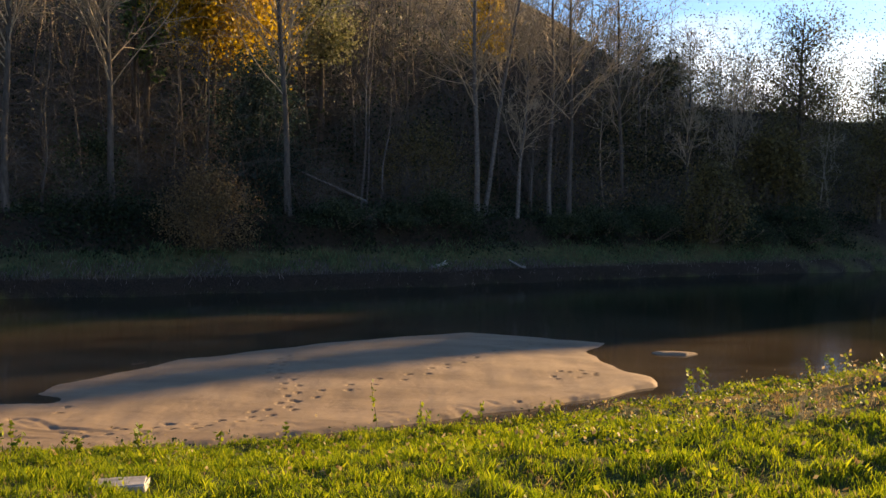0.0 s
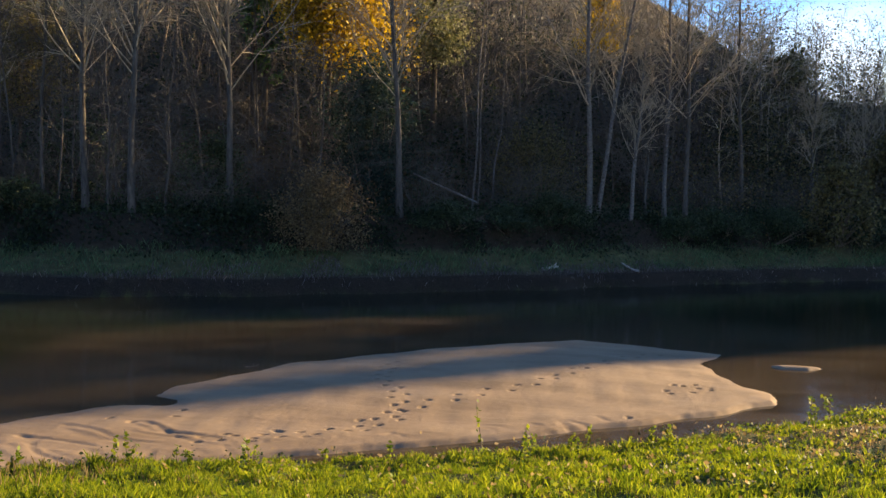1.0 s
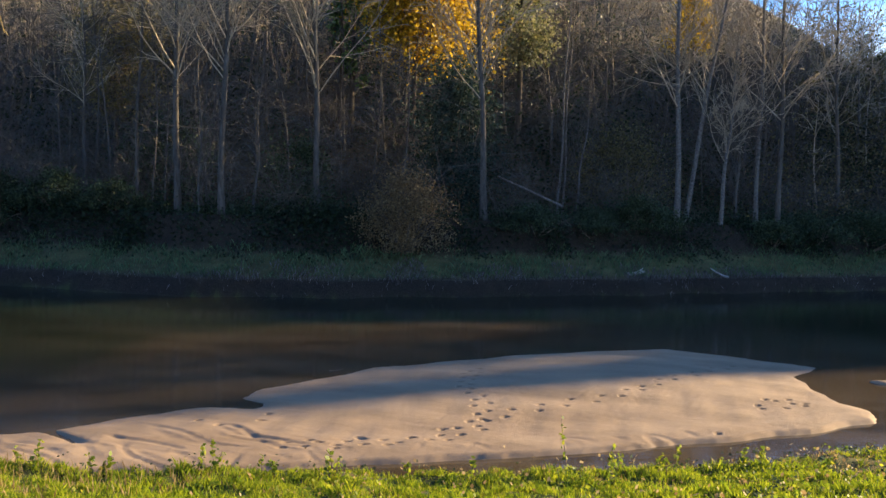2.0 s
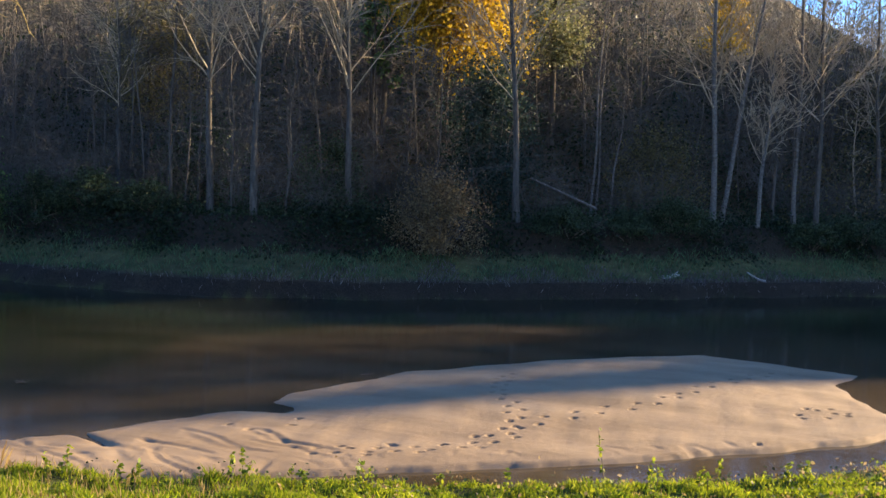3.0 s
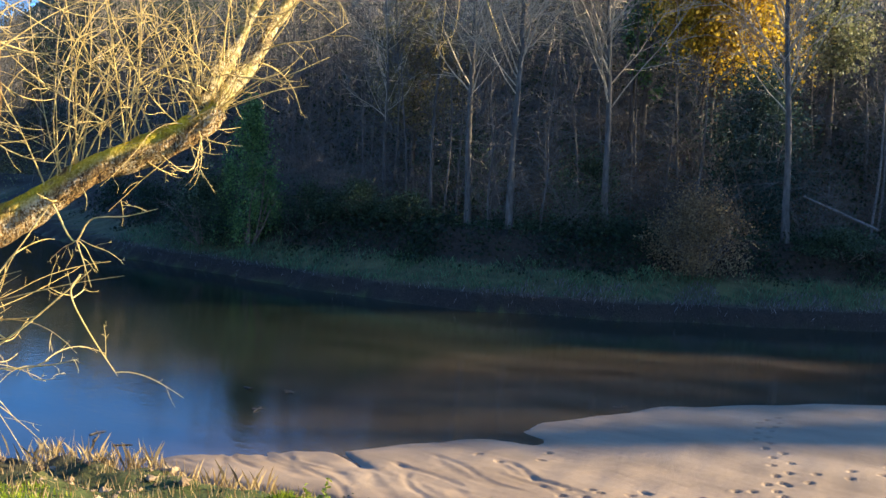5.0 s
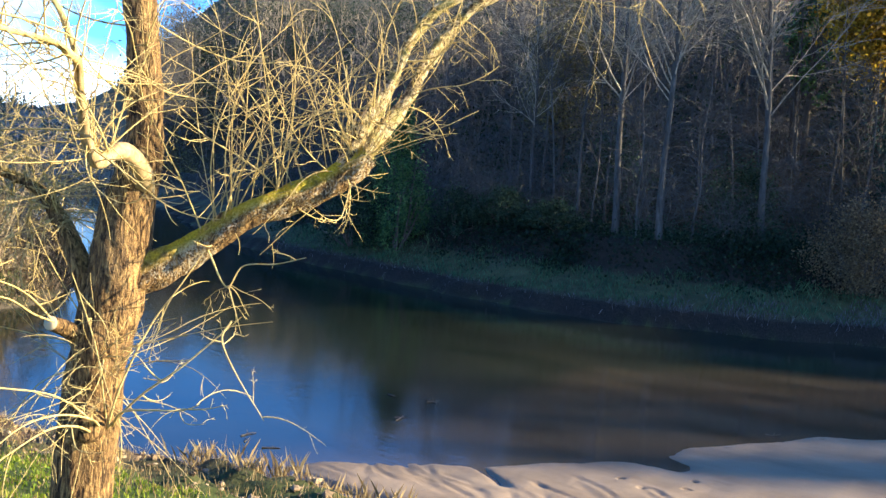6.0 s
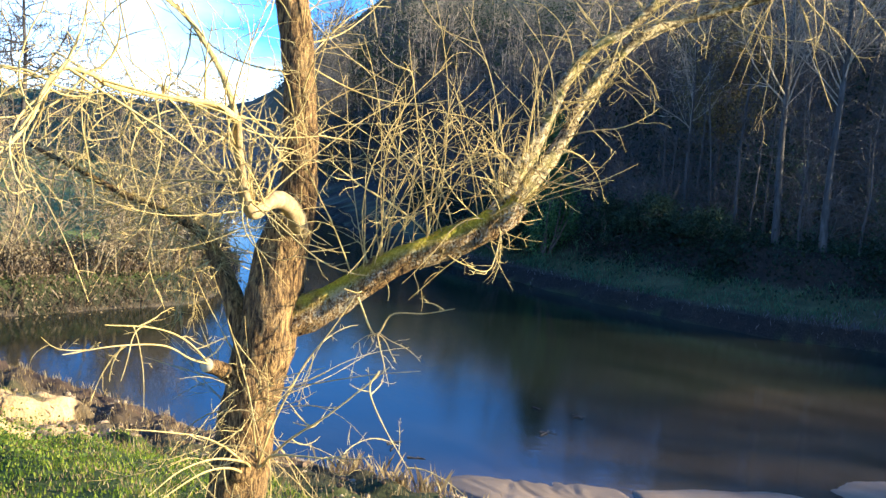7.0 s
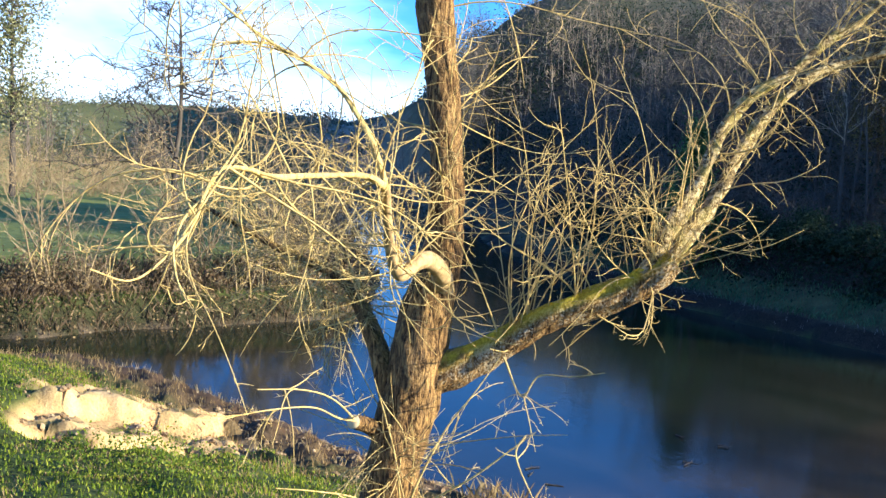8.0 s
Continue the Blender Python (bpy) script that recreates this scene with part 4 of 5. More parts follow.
bush(bank_at(-8.5, 3.2), (1.9, 1.4, 2.7), 13000, 0.055, LEAF_RUST, 51, "round half-bare shrub with rusty brown leaves", stems=18, wood=TWIG_DUN, clumps=90)
bush(bank_at(-26.8, 2.0), (1.9, 1.6, 5.8), 15000, 0.075, LEAF_IVY, 52, "tall ivy-covered stump with dense green leaves", "ivy_mound", stems=6, clumps=80, cone=0.85)
bush(bank_at(-29.5, 1.6), (2.2, 1.6, 3.0), 9000, 0.075, LEAF_BRAMBLE, 53, "dense green bush at the water's edge", clumps=40)
for k, (x, y, s, h) in enumerate([(-22.0, 4.2, 1.5, 1.3), (-19.5, 4.4, 1.3, 1.0), (-4.0, 3.8, 1.9, 1.0), (-2.0, 3.9, 1.4, 0.9), (0.0, 4.2, 1.6, 1.2), (-24.3, 3.2, 1.6, 1.8), (7.5, 3.6, 1.6, 1.2), (10.0, 3.4, 1.8, 1.5), (5.5, 3.6, 1.2, 0.9), (15.0, 3.2, 2.0, 1.6), (19.0, 3.0, 2.2, 2.0)]):
    bush(bank_at(x, y), (s, s * 0.8, h), 4600, 0.062, LEAF_BRAMBLE, 60 + k, "low mound of green brambles on the far bank", "bramble_bush", stems=5, clumps=22, group="brambles on the terrace")
bush(gz_at(-7.8, 38.8), (2.4, 1.6, 5.6), 14000, 0.085, LEAF_BLUE, 171, "tall dark bluish evergreen shrub under the slope", "evergreen_shrub", stems=8, clumps=60)
bush(gz_at(-13.4, 35.2), (1.7, 1.3, 2.6), 5000, 0.07, LEAF_BRAMBLE, 172, "leafy green shrub at the foot of a poplar", stems=8, clumps=34)
bush(gz_at(-1.0, 43.6), (2.6, 1.9, 3.8), 7000, 0.075, LEAF_OLIVE, 173, "olive-brown shrub at the foot of the slope", stems=12, clumps=44)
bush(gz_at(-19.5, 36.5), (2.2, 1.6, 3.4), 6500, 0.07, LEAF_BRAMBLE, 174, "tall green shrub in the thicket", stems=10, clumps=40)
bush(bank_at(13.2, 3.0), (1.7, 1.5, 3.6), 4200, 0.11, LEAF_OLIVE, 72, "hanging olive-yellow willow bush", "willow_bush", stems=18, clumps=34)
bush(bank_at(18.0, 5.5), (2.4, 2.0, 4.4), 5200, 0.15, LEAF_OLIVE, 73, "tall olive shrub on the hazy bank", stems=14, clumps=40)


def leafy_tree(at, tall, girth, crown, n, leaf, mat, seed, label, bark=None, clumps=40, name="leafy_tree", base=0.3, lean=(0, 0), group=""):
    """A trunk with limbs, and leaf clumps round the limbs' ends."""
    rs = np.random.RandomState(seed)
    t = thing(name, at, label, "tree", group)
    top = np.array([lean[0] * tall, lean[1] * tall, tall])
    line = np.array([top * s + np.array([math.sin(3 * s + seed), math.cos(2.3 * s + seed), 0]) * 0.15 * s for s in np.linspace(0, 1, 9)])
    line[0, 2] = -0.3
    trunk, limbs, lv = Wood(), Wood(), Leaves()
    trunk.tube(line, np.linspace(girth, 0.03, 9), 7)
    for k in range(clumps):
        h = base + (1 - base) * rs.uniform(0, 1)
        p, w = pick(line, h * 0.95)
        reach = crown * (1.15 - 0.55 * h) * rs.uniform(0.35, 1.0)
        limb = bough(rs, p, outward(rs, w, rs.uniform(45, 80)), reach, 0.15, 0.06, 6)
        limbs.tube(limb, np.linspace(girth * 0.28, 0.01, 6), 4)
        m = int(n / clumps * rs.uniform(0.4, 1.6))
        pick_t = rs.uniform(0.35, 1.05, m)
        c = np.array([pick(limb, min(v, 1.0))[0] for v in pick_t])
        lv.add(c + rs.normal(size=(m, 3)) * crown * 0.13, leaf)
        for _ in range(3):
            q, d = pick(limb, rs.uniform(0.3, 1))
            limbs.tube(bough(rs, q, outward(rs, d, 45), reach * 0.4, 0.2, 0.05, 4), [0.02, 0.015, 0.01, 0.006], 3)
    part("trunk", trunk.mesh("trunk", bark or BARK_DARK), t)
    part("limb_frame", limbs.mesh("limb_frame", TWIG_BROWN), t)
    part("foliage", lv.mesh("foliage", mat, rs), t)
    return t


leafy_tree(gz_at(-10.3, 41.6), 11.0, 0.17, 5.0, 30000, 0.115, LEAF_YELLOW, 81, "broad tree with golden yellow autumn leaves", clumps=60, name="yellow_tree", base=0.46)
leafy_tree(gz_at(-13.6, 42.8), 12, 0.15, 0.9, 5000, 0.14, LEAF_IVY, 82, "trunk wrapped in sunlit green ivy", clumps=60, name="ivy_tree", base=0.25)
leafy_tree(gz_at(-14.3, 43.1), 12, 0.14, 0.8, 4200, 0.14, LEAF_IVY, 83, "slim trunk wrapped in green ivy", clumps=50, name="ivy_tree", base=0.4)
leafy_tree(gz_at(-6.3, 47.5), 13, 0.18, 3.0, 16000, 0.11, LEAF_EUC, 84, "tall tree with pale hanging grey-green leaves", clumps=44, name="eucalyptus_tree", base=0.3)
leafy_tree(gz_at(21.2, 56.5), 12.0, 0.17, 4.4, 11000, 0.085, LEAF_OLIVE, 85, "tall tree with thin backlit crown", clumps=50, base=0.3)
leafy_tree(gz_at(28.5, 60.0), 9.5, 0.2, 3.4, 10000, 0.09, LEAF_OLIVE, 86, "backlit leafy tree beside the river", clumps=44, base=0.2)
leafy_tree(gz_at(25.0, 54.0), 6.0, 0.15, 2.8, 5200, 0.11, LEAF_OLIVE, 87, "low olive-leaved tree beside the river", clumps=40, base=0.15)
leafy_tree(gz_at(15.0, 66.0), 4.5, 0.16, 2.6, 4200, 0.20, LEAF_OLIVE, 88, "olive-leaved tree on the low ridge", clumps=44, base=0.2)
leafy_tree(gz_at(-24.0, 39.8), 9.0, 0.14, 3.6, 15000, 0.075, LEAF_OLIVE, 89, "olive-leaved tree in the thicket", clumps=44, base=0.25)
leafy_tree(gz_at(2.5, 58.0), 11, 0.16, 2.2, 7000, 0.10, LEAF_YELLOW, 90, "orange-yellow autumn tree high on the slope", clumps=36, base=0.4, name="yellow_tree")

# ---- fallen pole against the poplar ----
def pole():
    w = Wood()
    w.tube(np.array([(-5.59, 36.83, 4.21), (-4.39, 37.62, 3.66), (-3.20, 38.42, 3.10)]), [0.03, 0.045, 0.06], 6)
    tagged(new("fallen_trunk", w.mesh("fallen_trunk", BARK_BIRCH)), "thin pale fallen stem leaning on a poplar", "tree trunk")


pole()

# ---- the pollarded tree on the near bank ----
def moss_bark(name="mossy_furrowed_bark", pale=0.05):
    m = Mat(name, 0.9, 0.2)
    v = m.coords((1, 1, 0.20))
    ridges = m.noise(58, 6, v, 0.62, 1.0)
    fine, blotch = m.noise(90, 4), m.noise(5, 4)
    c = m.ramp(ridges, [(0.38, (0.018, 0.010, 0.005)), (0.49, (0.14, 0.078, 0.028)), (0.66, (0.40, 0.245, 0.085))])
    lichen = m.ramp(m.mix(0.5, blotch, fine), [(0.50, (0, 0, 0)), (0.60, (1, 1, 1))])
    c = m.mix(m.math("MULTIPLY", lichen, pale), c, (0.56, 0.47, 0.31))
    moss = m.attr("moss")
    mossy = m.math("MULTIPLY", moss, m.ramp(blotch, [(0.38, (0, 0, 0)), (0.50, (1, 1, 1))]))
    c = m.mix(mossy, c, m.ramp(fine, [(0.3, (0.27, 0.215, 0.012)), (0.7, (0.60, 0.46, 0.03))]))
    return m.colour(c).bump(m.mix(0.35, ridges, fine), 1.0, 0.03).m


MOSS_BARK = moss_bark()
PALE_MOSS_BARK = moss_bark("pale_mossy_bark", 0.75)
def lichen_bark():
    m = Mat("lichened_limb_bark", 0.9, 0.15)
    patch, fine, blotch = m.noise(32, 5, None, 0.6, 0.6), m.noise(120, 4), m.noise(9, 4)
    c = m.ramp(m.mix(0.35, patch, fine), [(0.41, (0.035, 0.023, 0.011)), (0.49, (0.19, 0.135, 0.055)), (0.57, (0.42, 0.33, 0.165)), (0.74, (0.56, 0.47, 0.27))])
    c = m.mix(m.ramp(blotch, [(0.52, (0, 0, 0)), (0.62, (1, 1, 1))]), c, m.mix(0.5, c, (0.20, 0.17, 0.03)))
    return m.colour(c).bump(m.mix(0.5, patch, fine), 1.0, 0.014).m


LICHEN_BARK = lichen_bark()
SHOOT = bark_material("tan_shoot_bark", (0.34, 0.235, 0.075), (0.68, 0.51, 0.20), 6.0)
SMOOTH_BARK = bark_material("smooth_pale_bark", (0.20, 0.125, 0.05), (0.50, 0.37, 0.18), 3.0, 0.6, 0.5, 0.01)
CUT_WOOD = Mat("cut_wood", 0.8).colour((0.55, 0.42, 0.24)).m


def smooth_line(pts, n):
    """A curve through the points (Catmull-Rom)."""
    p = np.asarray(pts, float)
    p = np.vstack([2 * p[0] - p[1], p, 2 * p[-1] - p[-2]])
    out = []
    for s in np.linspace(0, len(p) - 3 - 1e-6, n):
        k, t = int(s), s - int(s)
        a, b, c, d = p[k:k + 4]
        out.append(0.5 * (2 * b + (c - a) * t + (2 * a - 5 * b + 4 * c - d) * t * t + (3 * b - a - 3 * c + d) * t ** 3))
    return np.array(out)


def knotty(name, pts, radii, n, sides, mat, seed, moss=0.0, rough=0.07):
    """A stout limb with an uneven, furrowed skin."""
    rs = np.random.RandomState(seed)
    line = smooth_line(pts, n)
    rad = np.interp(np.linspace(0, 1, n), np.linspace(0, 1, len(radii)), radii)
    w = Wood()
    w.tube(line, rad, sides)
    v = np.concatenate(w.v)
    ring = np.repeat(line, sides, axis=0)
    off = v - ring
    ang = np.tile(np.arange(sides) * 2 * np.pi / sides, n)
    along_s = np.repeat(np.linspace(0, 1, n), sides) * np.linalg.norm(np.diff(line, axis=0), axis=1).sum()
    ph = rs.uniform(0, 6.28, 8)
    k = 1 + rough * (np.sin(2 * ang + 9 * along_s + ph[0]) + 0.8 * np.sin(3 * ang - 14 * along_s + ph[1]) + 0.6 * np.sin(7 * ang + 6 * along_s + ph[2]) + 0.6 * np.sin(11 * ang + 23 * along_s + ph[3]) + 0.5 * np.sin(5 * ang + 41 * along_s + ph[4]))
    v = ring + off * k[:, None]
    up = off[:, 2] / (np.linalg.norm(off, axis=1) + 1e-9)
    return grid_mesh(name, v, np.concatenate(w.f), dict(moss=np.clip(moss * (up * 1.3 - 0.1), 0, 1)), mat)


TRUNK = [(-4.52, 3.40, 1.0), (-4.46, 3.40, 1.8), (-4.42, 3.40, 2.6), (-4.37, 3.43, 3.43), (-4.35, 3.46, 3.72), (-4.32, 3.51, 4.0), (-4.30, 3.54, 4.33), (-4.27, 3.58, 4.55), (-4.26, 3.6, 4.76), (-4.28, 3.6, 5.03), (-4.32, 3.6, 5.29), (-4.38, 3.59, 5.56), (-4.40, 3.56, 5.82), (-4.46, 3.56, 6.21), (-4.54, 3.54, 6.74), (-4.66, 3.53, 7.6), (-4.7, 3.5, 8.6)]
TRUNK_R = [0.22, 0.17, 0.145, 0.135, 0.135, 0.14, 0.125, 0.105, 0.085, 0.076, 0.075, 0.08, 0.09, 0.08, 0.065, 0.04, 0.015]
LIMB = [(-4.29, 3.56, 4.02), (-4.14, 3.69, 4.13), (-4.0, 3.81, 4.25), (-3.89, 3.91, 4.36), (-3.76, 4.03, 4.44), (-3.63, 4.15, 4.52), (-3.53, 4.24, 4.61), (-3.47, 4.3, 4.68)]
LIMB_R = [0.09, 0.075, 0.066, 0.066, 0.066, 0.064, 0.062, 0.056]
FORK_A = [(-3.50, 4.26, 4.63), (-3.52, 4.42, 4.79), (-3.56, 4.65, 4.97), (-3.61, 4.86, 5.19), (-3.63, 5.11, 5.43), (-3.56, 5.27, 5.58), (-3.47, 5.46, 5.68), (-3.35, 5.59, 5.73), (-3.14, 5.77, 5.83), (-2.93, 5.99, 5.9)]
FORK_B = [(-3.56, 4.22, 4.60), (-3.54, 4.34, 4.83), (-3.56, 4.52, 5.04), (-3.62, 4.73, 5.29), (-3.59, 4.88, 5.46), (-3.51, 5.06, 5.59), (-3.44, 5.24, 5.76), (-3.35, 5.42, 5.91), (-3.21, 5.62, 6.2)]
KNEE = [(-4.25, 3.6, 4.44), (-4.12, 3.49, 4.56), (-4.03, 3.36, 4.63), (-3.95, 3.25, 4.63), (-3.91, 3.14, 4.59), (-3.86, 3.06, 4.70), (-3.77, 2.98, 4.85), (-3.64, 2.89, 4.97)]
ARM = [(-3.64, 2.89, 4.96), (-3.51, 2.72, 5.0), (-3.32, 2.44, 5.0), (-3.01, 2.15, 5.0), (-2.9, 2.04, 5.02), (-2.83, 1.94, 5.02), (-2.8, 1.89, 4.96), (-2.76, 1.85, 4.89), (-2.73, 1.77, 4.81), (-2.7, 1.69, 4.77), (-2.68, 1.6, 4.8)]
LEFT = [(-4.38, 3.44, 3.9), (-4.51, 3.39, 4.19), (-4.63, 3.38, 4.32), (-4.76, 3.35, 4.43), (-4.92, 3.27, 4.5), (-5.1, 3.13, 4.57), (-5.27, 2.98, 4.67), (-5.46, 2.76, 4.8)]
STUB = [(-4.38, 3.42, 3.74), (-4.35, 3.27, 3.82), (-4.29, 3.17, 3.86)]
HIGH = [(-3.65, 2.90, 4.95), (-3.66, 2.86, 5.07), (-3.68, 2.82, 5.16), (-3.74, 2.72, 5.32), (-3.80, 2.59, 5.41), (-3.85, 2.48, 5.47), (-3.90, 2.36, 5.56), (-3.95, 2.2, 5.7)]

WHIPS = [
    [(-4.22, 3.42, 3.35), (-4.02, 3.46, 3.54), (-3.85, 3.53, 3.68), (-3.70, 3.64, 3.85), (-3.61, 3.68, 3.94)],
    [(-4.22, 3.42, 3.36), (-4.11, 3.42, 3.59), (-4.03, 3.51, 3.86), (-3.96, 3.60, 4.03), (-3.91, 3.70, 4.20)],
    [(-4.21, 3.44, 3.36), (-4.02, 3.37, 3.48), (-3.87, 3.42, 3.51), (-3.76, 3.49, 3.52), (-3.67, 3.52, 3.56)],
    [(-4.24, 3.40, 3.35), (-4.09, 3.26, 3.45), (-3.98, 3.05, 3.53), (-3.87, 2.84, 3.55), (-3.83, 2.69, 3.49)],
    [(-4.24, 3.39, 3.33), (-4.15, 3.26, 3.46), (-4.08, 3.07, 3.59), (-4.08, 2.87, 3.65), (-4.10, 2.71, 3.68)],
    [(-4.25, 3.38, 3.32), (-4.12, 3.21, 3.42), (-4.00, 3.01, 3.47), (-3.99, 2.83, 3.40), (-3.94, 2.69, 3.35)],
]
WHIPS += [
    [(-3.64, 3.65, 3.92), (-3.65, 3.61, 3.84), (-3.61, 3.66, 3.69), (-3.57, 3.80, 3.46)],
    [(-4.26, 3.17, 3.87), (-4.12, 3.00, 3.94), (-3.99, 2.81, 4.04), (-3.89, 2.57, 4.08), (-3.87, 2.36, 4.07)],
    [(-4.26, 3.17, 3.87), (-4.13, 2.98, 4.02), (-4.01, 2.78, 4.11), (-3.91, 2.53, 4.16)],
    [(-3.86, 3.68, 4.21), (-3.77, 3.72, 4.05), (-3.72, 3.77, 4.15), (-3.59, 3.85, 4.17), (-3.46, 3.91, 4.21)],
    [(-4.23, 3.42, 3.40), (-4.08, 3.28, 3.72), (-4.06, 3.21, 3.91), (-4.09, 3.15, 4.11)],
]


def whip_line(rs, start, way, length, curl, lift, n):
    """Points of a smoothly arching shoot."""
    p, w = np.asarray(start, float), unit(way)
    turn = rs.normal(size=3) * curl
    out = [p]
    for k in range(n - 1):
        if k == n // 2:
            turn = turn * 0.4 + rs.normal(size=3) * curl * 0.8
        w = unit(w + turn + rs.normal(size=3) * curl * 0.25 + np.array([0, 0, lift]))
        p = p + w * length / (n - 1)
        out.append(p)
    return np.array(out)


def shoots(put, name, rs, line, n, lens, way, spread_deg, lift, r=0.006, kids=4, lo=0.0, hi=1.0, bend=0.10, mass=None):
    """Whippy shoots from a limb, each with short spurs: a part each, or all in one mass."""
    for _ in range(n):
        w = Wood() if mass is None else mass
        p, d = pick(line, rs.uniform(lo, hi))
        g = unit(np.asarray(way) + rs.normal(size=3) * math.tan(radians(spread_deg)))
        length = rs.uniform(*lens)
        s = whip_line(rs, p, g, length, bend * 0.95, lift * rs.uniform(0.3, 1.6), 10)
        rr = r * 0.74 * rs.uniform(0.55, 1.25)
        w.tube(smooth_line(s, 12), rr * np.linspace(1, 0.12, 12) ** 0.8 + 0.0006, 4)
        for _ in range(rs.randint(kids // 2, kids * 2 + 1)):
            q, d2 = pick(s, rs.uniform(0.15, 0.95))
            tw = whip_line(rs, q, outward(rs, d2, rs.uniform(30, 65)), length * rs.uniform(0.05, 0.34), 0.16, lift * 0.6, 7)
            w.tube(tw, np.linspace(rr * 0.5, 0.0008, 7), 4)
            if rs.uniform() < 0.5:
                q2, d3 = pick(tw, rs.uniform(0.3, 0.9))
                w.tube(bough(rs, q2, outward(rs, d3, 55), length * 0.07, 0.2, 0, 4), [0.0017, 0.0014, 0.001, 0.0006], 3)
        if mass is None:
            put(name, w.mesh(name, SHOOT))


def pollard():
    rs = np.random.RandomState(7)
    t = thing("pollard_tree", (-4.5, 3.4, height(-4.5, 3.4)), "old pollarded willow with furrowed bark, mossy limb and whippy tan shoots", "tree")
    inv = Matrix.Translation(-t.location)

    def put(name, me, label="", parent=None):
        me.transform(inv)
        return part(name, me, parent or t, label)

    bole = put("trunk", knotty("trunk", TRUNK, TRUNK_R, 150, 72, MOSS_BARK, 1, 0.15, 0.03), "furrowed brown bark")
    mossy = put("mossy_limb", knotty("mossy_limb", LIMB, LIMB_R, 90, 36, PALE_MOSS_BARK, 2, 1.4, 0.10), "mossy bark on a leaning limb")
    put("fork", knotty("fork", FORK_A, [0.046, 0.037, 0.032, 0.030, 0.028, 0.026, 0.024, 0.021, 0.016, 0.011], 140, 20, LICHEN_BARK, 3, 0.2, 0.14), "pale lichened bark", mossy)
    put("fork", knotty("fork", FORK_B, [0.05, 0.035, 0.030, 0.028, 0.026, 0.024, 0.021, 0.017, 0.011], 140, 20, LICHEN_BARK, 4, 0.2, 0.14), "pale lichened bark", mossy)
    bent = put("bent_stub", knotty("bent_stub", KNEE, [0.05, 0.045, 0.038, 0.034, 0.030, 0.022, 0.02, 0.017], 50, 18, SMOOTH_BARK, 5, 0.0, 0.06), "pale bent stub")
    put("arm", knotty("arm", ARM, [0.015, 0.0115, 0.0095, 0.008, 0.0065, 0.0052, 0.0044, 0.0036, 0.003, 0.0025, 0.0018], 60, 10, SHOOT, 6, 0, 0.09), "long pale branch", bent)
    put("left_limb", knotty("left_limb", LEFT, [0.07, 0.045, 0.037, 0.030, 0.022, 0.018, 0.014, 0.008], 50, 16, MOSS_BARK, 8, 0.2, 0.06))
    put("high_limb", knotty("high_limb", HIGH, [0.013, 0.0115, 0.010, 0.0085, 0.007, 0.0055, 0.0042, 0.0025], 60, 10, SHOOT, 9, 0, 0.10), "", bent)
    stub = put("cut_stub", knotty("cut_stub", STUB, [0.045, 0.036, 0.033], 12, 18, MOSS_BARK, 10, 0, 0.05))
    disc = Wood()
    e, d = np.array(STUB[-1]), unit(np.array(STUB[-1]) - np.array(STUB[-2]))
    disc.tube(np.array([e - d * 0.002, e + d * 0.003, e + d * 0.004]), [0.033, 0.030, 0.0005], 18)
    put("cut_face", disc.mesh("cut_face", CUT_WOOD), "pale sawn wood", stub)

    limb, fa, fb, knee, arm, left, high, trunk = [smooth_line(p, 40) for p in (LIMB, FORK_A, FORK_B, KNEE, ARM, LEFT, HIGH, TRUNK[3:])]
    shoots(put, "shoot", rs, limb, 34, (0.5, 1.25), (-0.15, -0.05, 1), 15, 0.01, 0.0055, 5, 0.2, 0.95, 0.09)
    shoots(put, "shoot", rs, limb, 34, (0.25, 0.7), (0.2, 0.1, 0.9), 30, 0.05, 0.0045, 4, 0.75, 1.0, 0.12)
    for k, pts in enumerate(WHIPS):
        w = Wood()
        line = smooth_line(pts, 24)
        w.tube(line, np.linspace(0.0068 if k < 6 else 0.0048, 0.0018, 24), 8)
        shoots(put, "", rs, line, 5, (0.08, 0.35), (0.1, 0, 0.1), 60, -0.04, 0.0035, 2, 0.2, 1.0, 0.12, w)
        put("whip", w.mesh("whip", SHOOT), "long pale whip")
    burl = Wood()
    burl.tube(smooth_line([(-4.30, 3.36, 3.30), (-4.27, 3.35, 3.38), (-4.28, 3.35, 3.47)], 8), [0.03, 0.07, 0.085, 0.08, 0.085, 0.07, 0.05, 0.02], 14)
    put("burl", burl.mesh("burl", MOSS_BARK), "knotted burl where shoots spring", bole)
    shoots(put, "hanging_shoot", rs, limb, 8, (0.15, 0.4), (0.35, 0.1, -0.4), 35, -0.05, 0.004, 4, 0.2, 1.0, 0.14)
    shoots(put, "whip", rs, trunk[:5], 56, (0.3, 0.9), (0.40, -0.40, 0.1), 42, -0.07, 0.0036, 2, 0.0, 0.8, 0.10)
    shoots(put, "twig", rs, arm, 46, (0.2, 0.6), (-0.2, -0.1, -0.3), 50, -0.03, 0.004, 6, 0.0, 0.8, 0.20)
    shoots(put, "shoot", rs, knee, 40, (0.3, 0.9), (-0.2, -0.3, 0.7), 40, 0.0, 0.005, 5, 0.4, 1.0, 0.14)
    w = Wood()
    shoots(put, "", rs, fa, 28, (0.2, 0.65), (0.10, 0, 0.5), 40, -0.01, 0.005, 5, 0.1, 1.0, 0.14, w)
    shoots(put, "", rs, fb, 34, (0.25, 0.8), (0.0, 0, 0.6), 40, 0.0, 0.005, 5, 0.1, 1.0, 0.14, w)
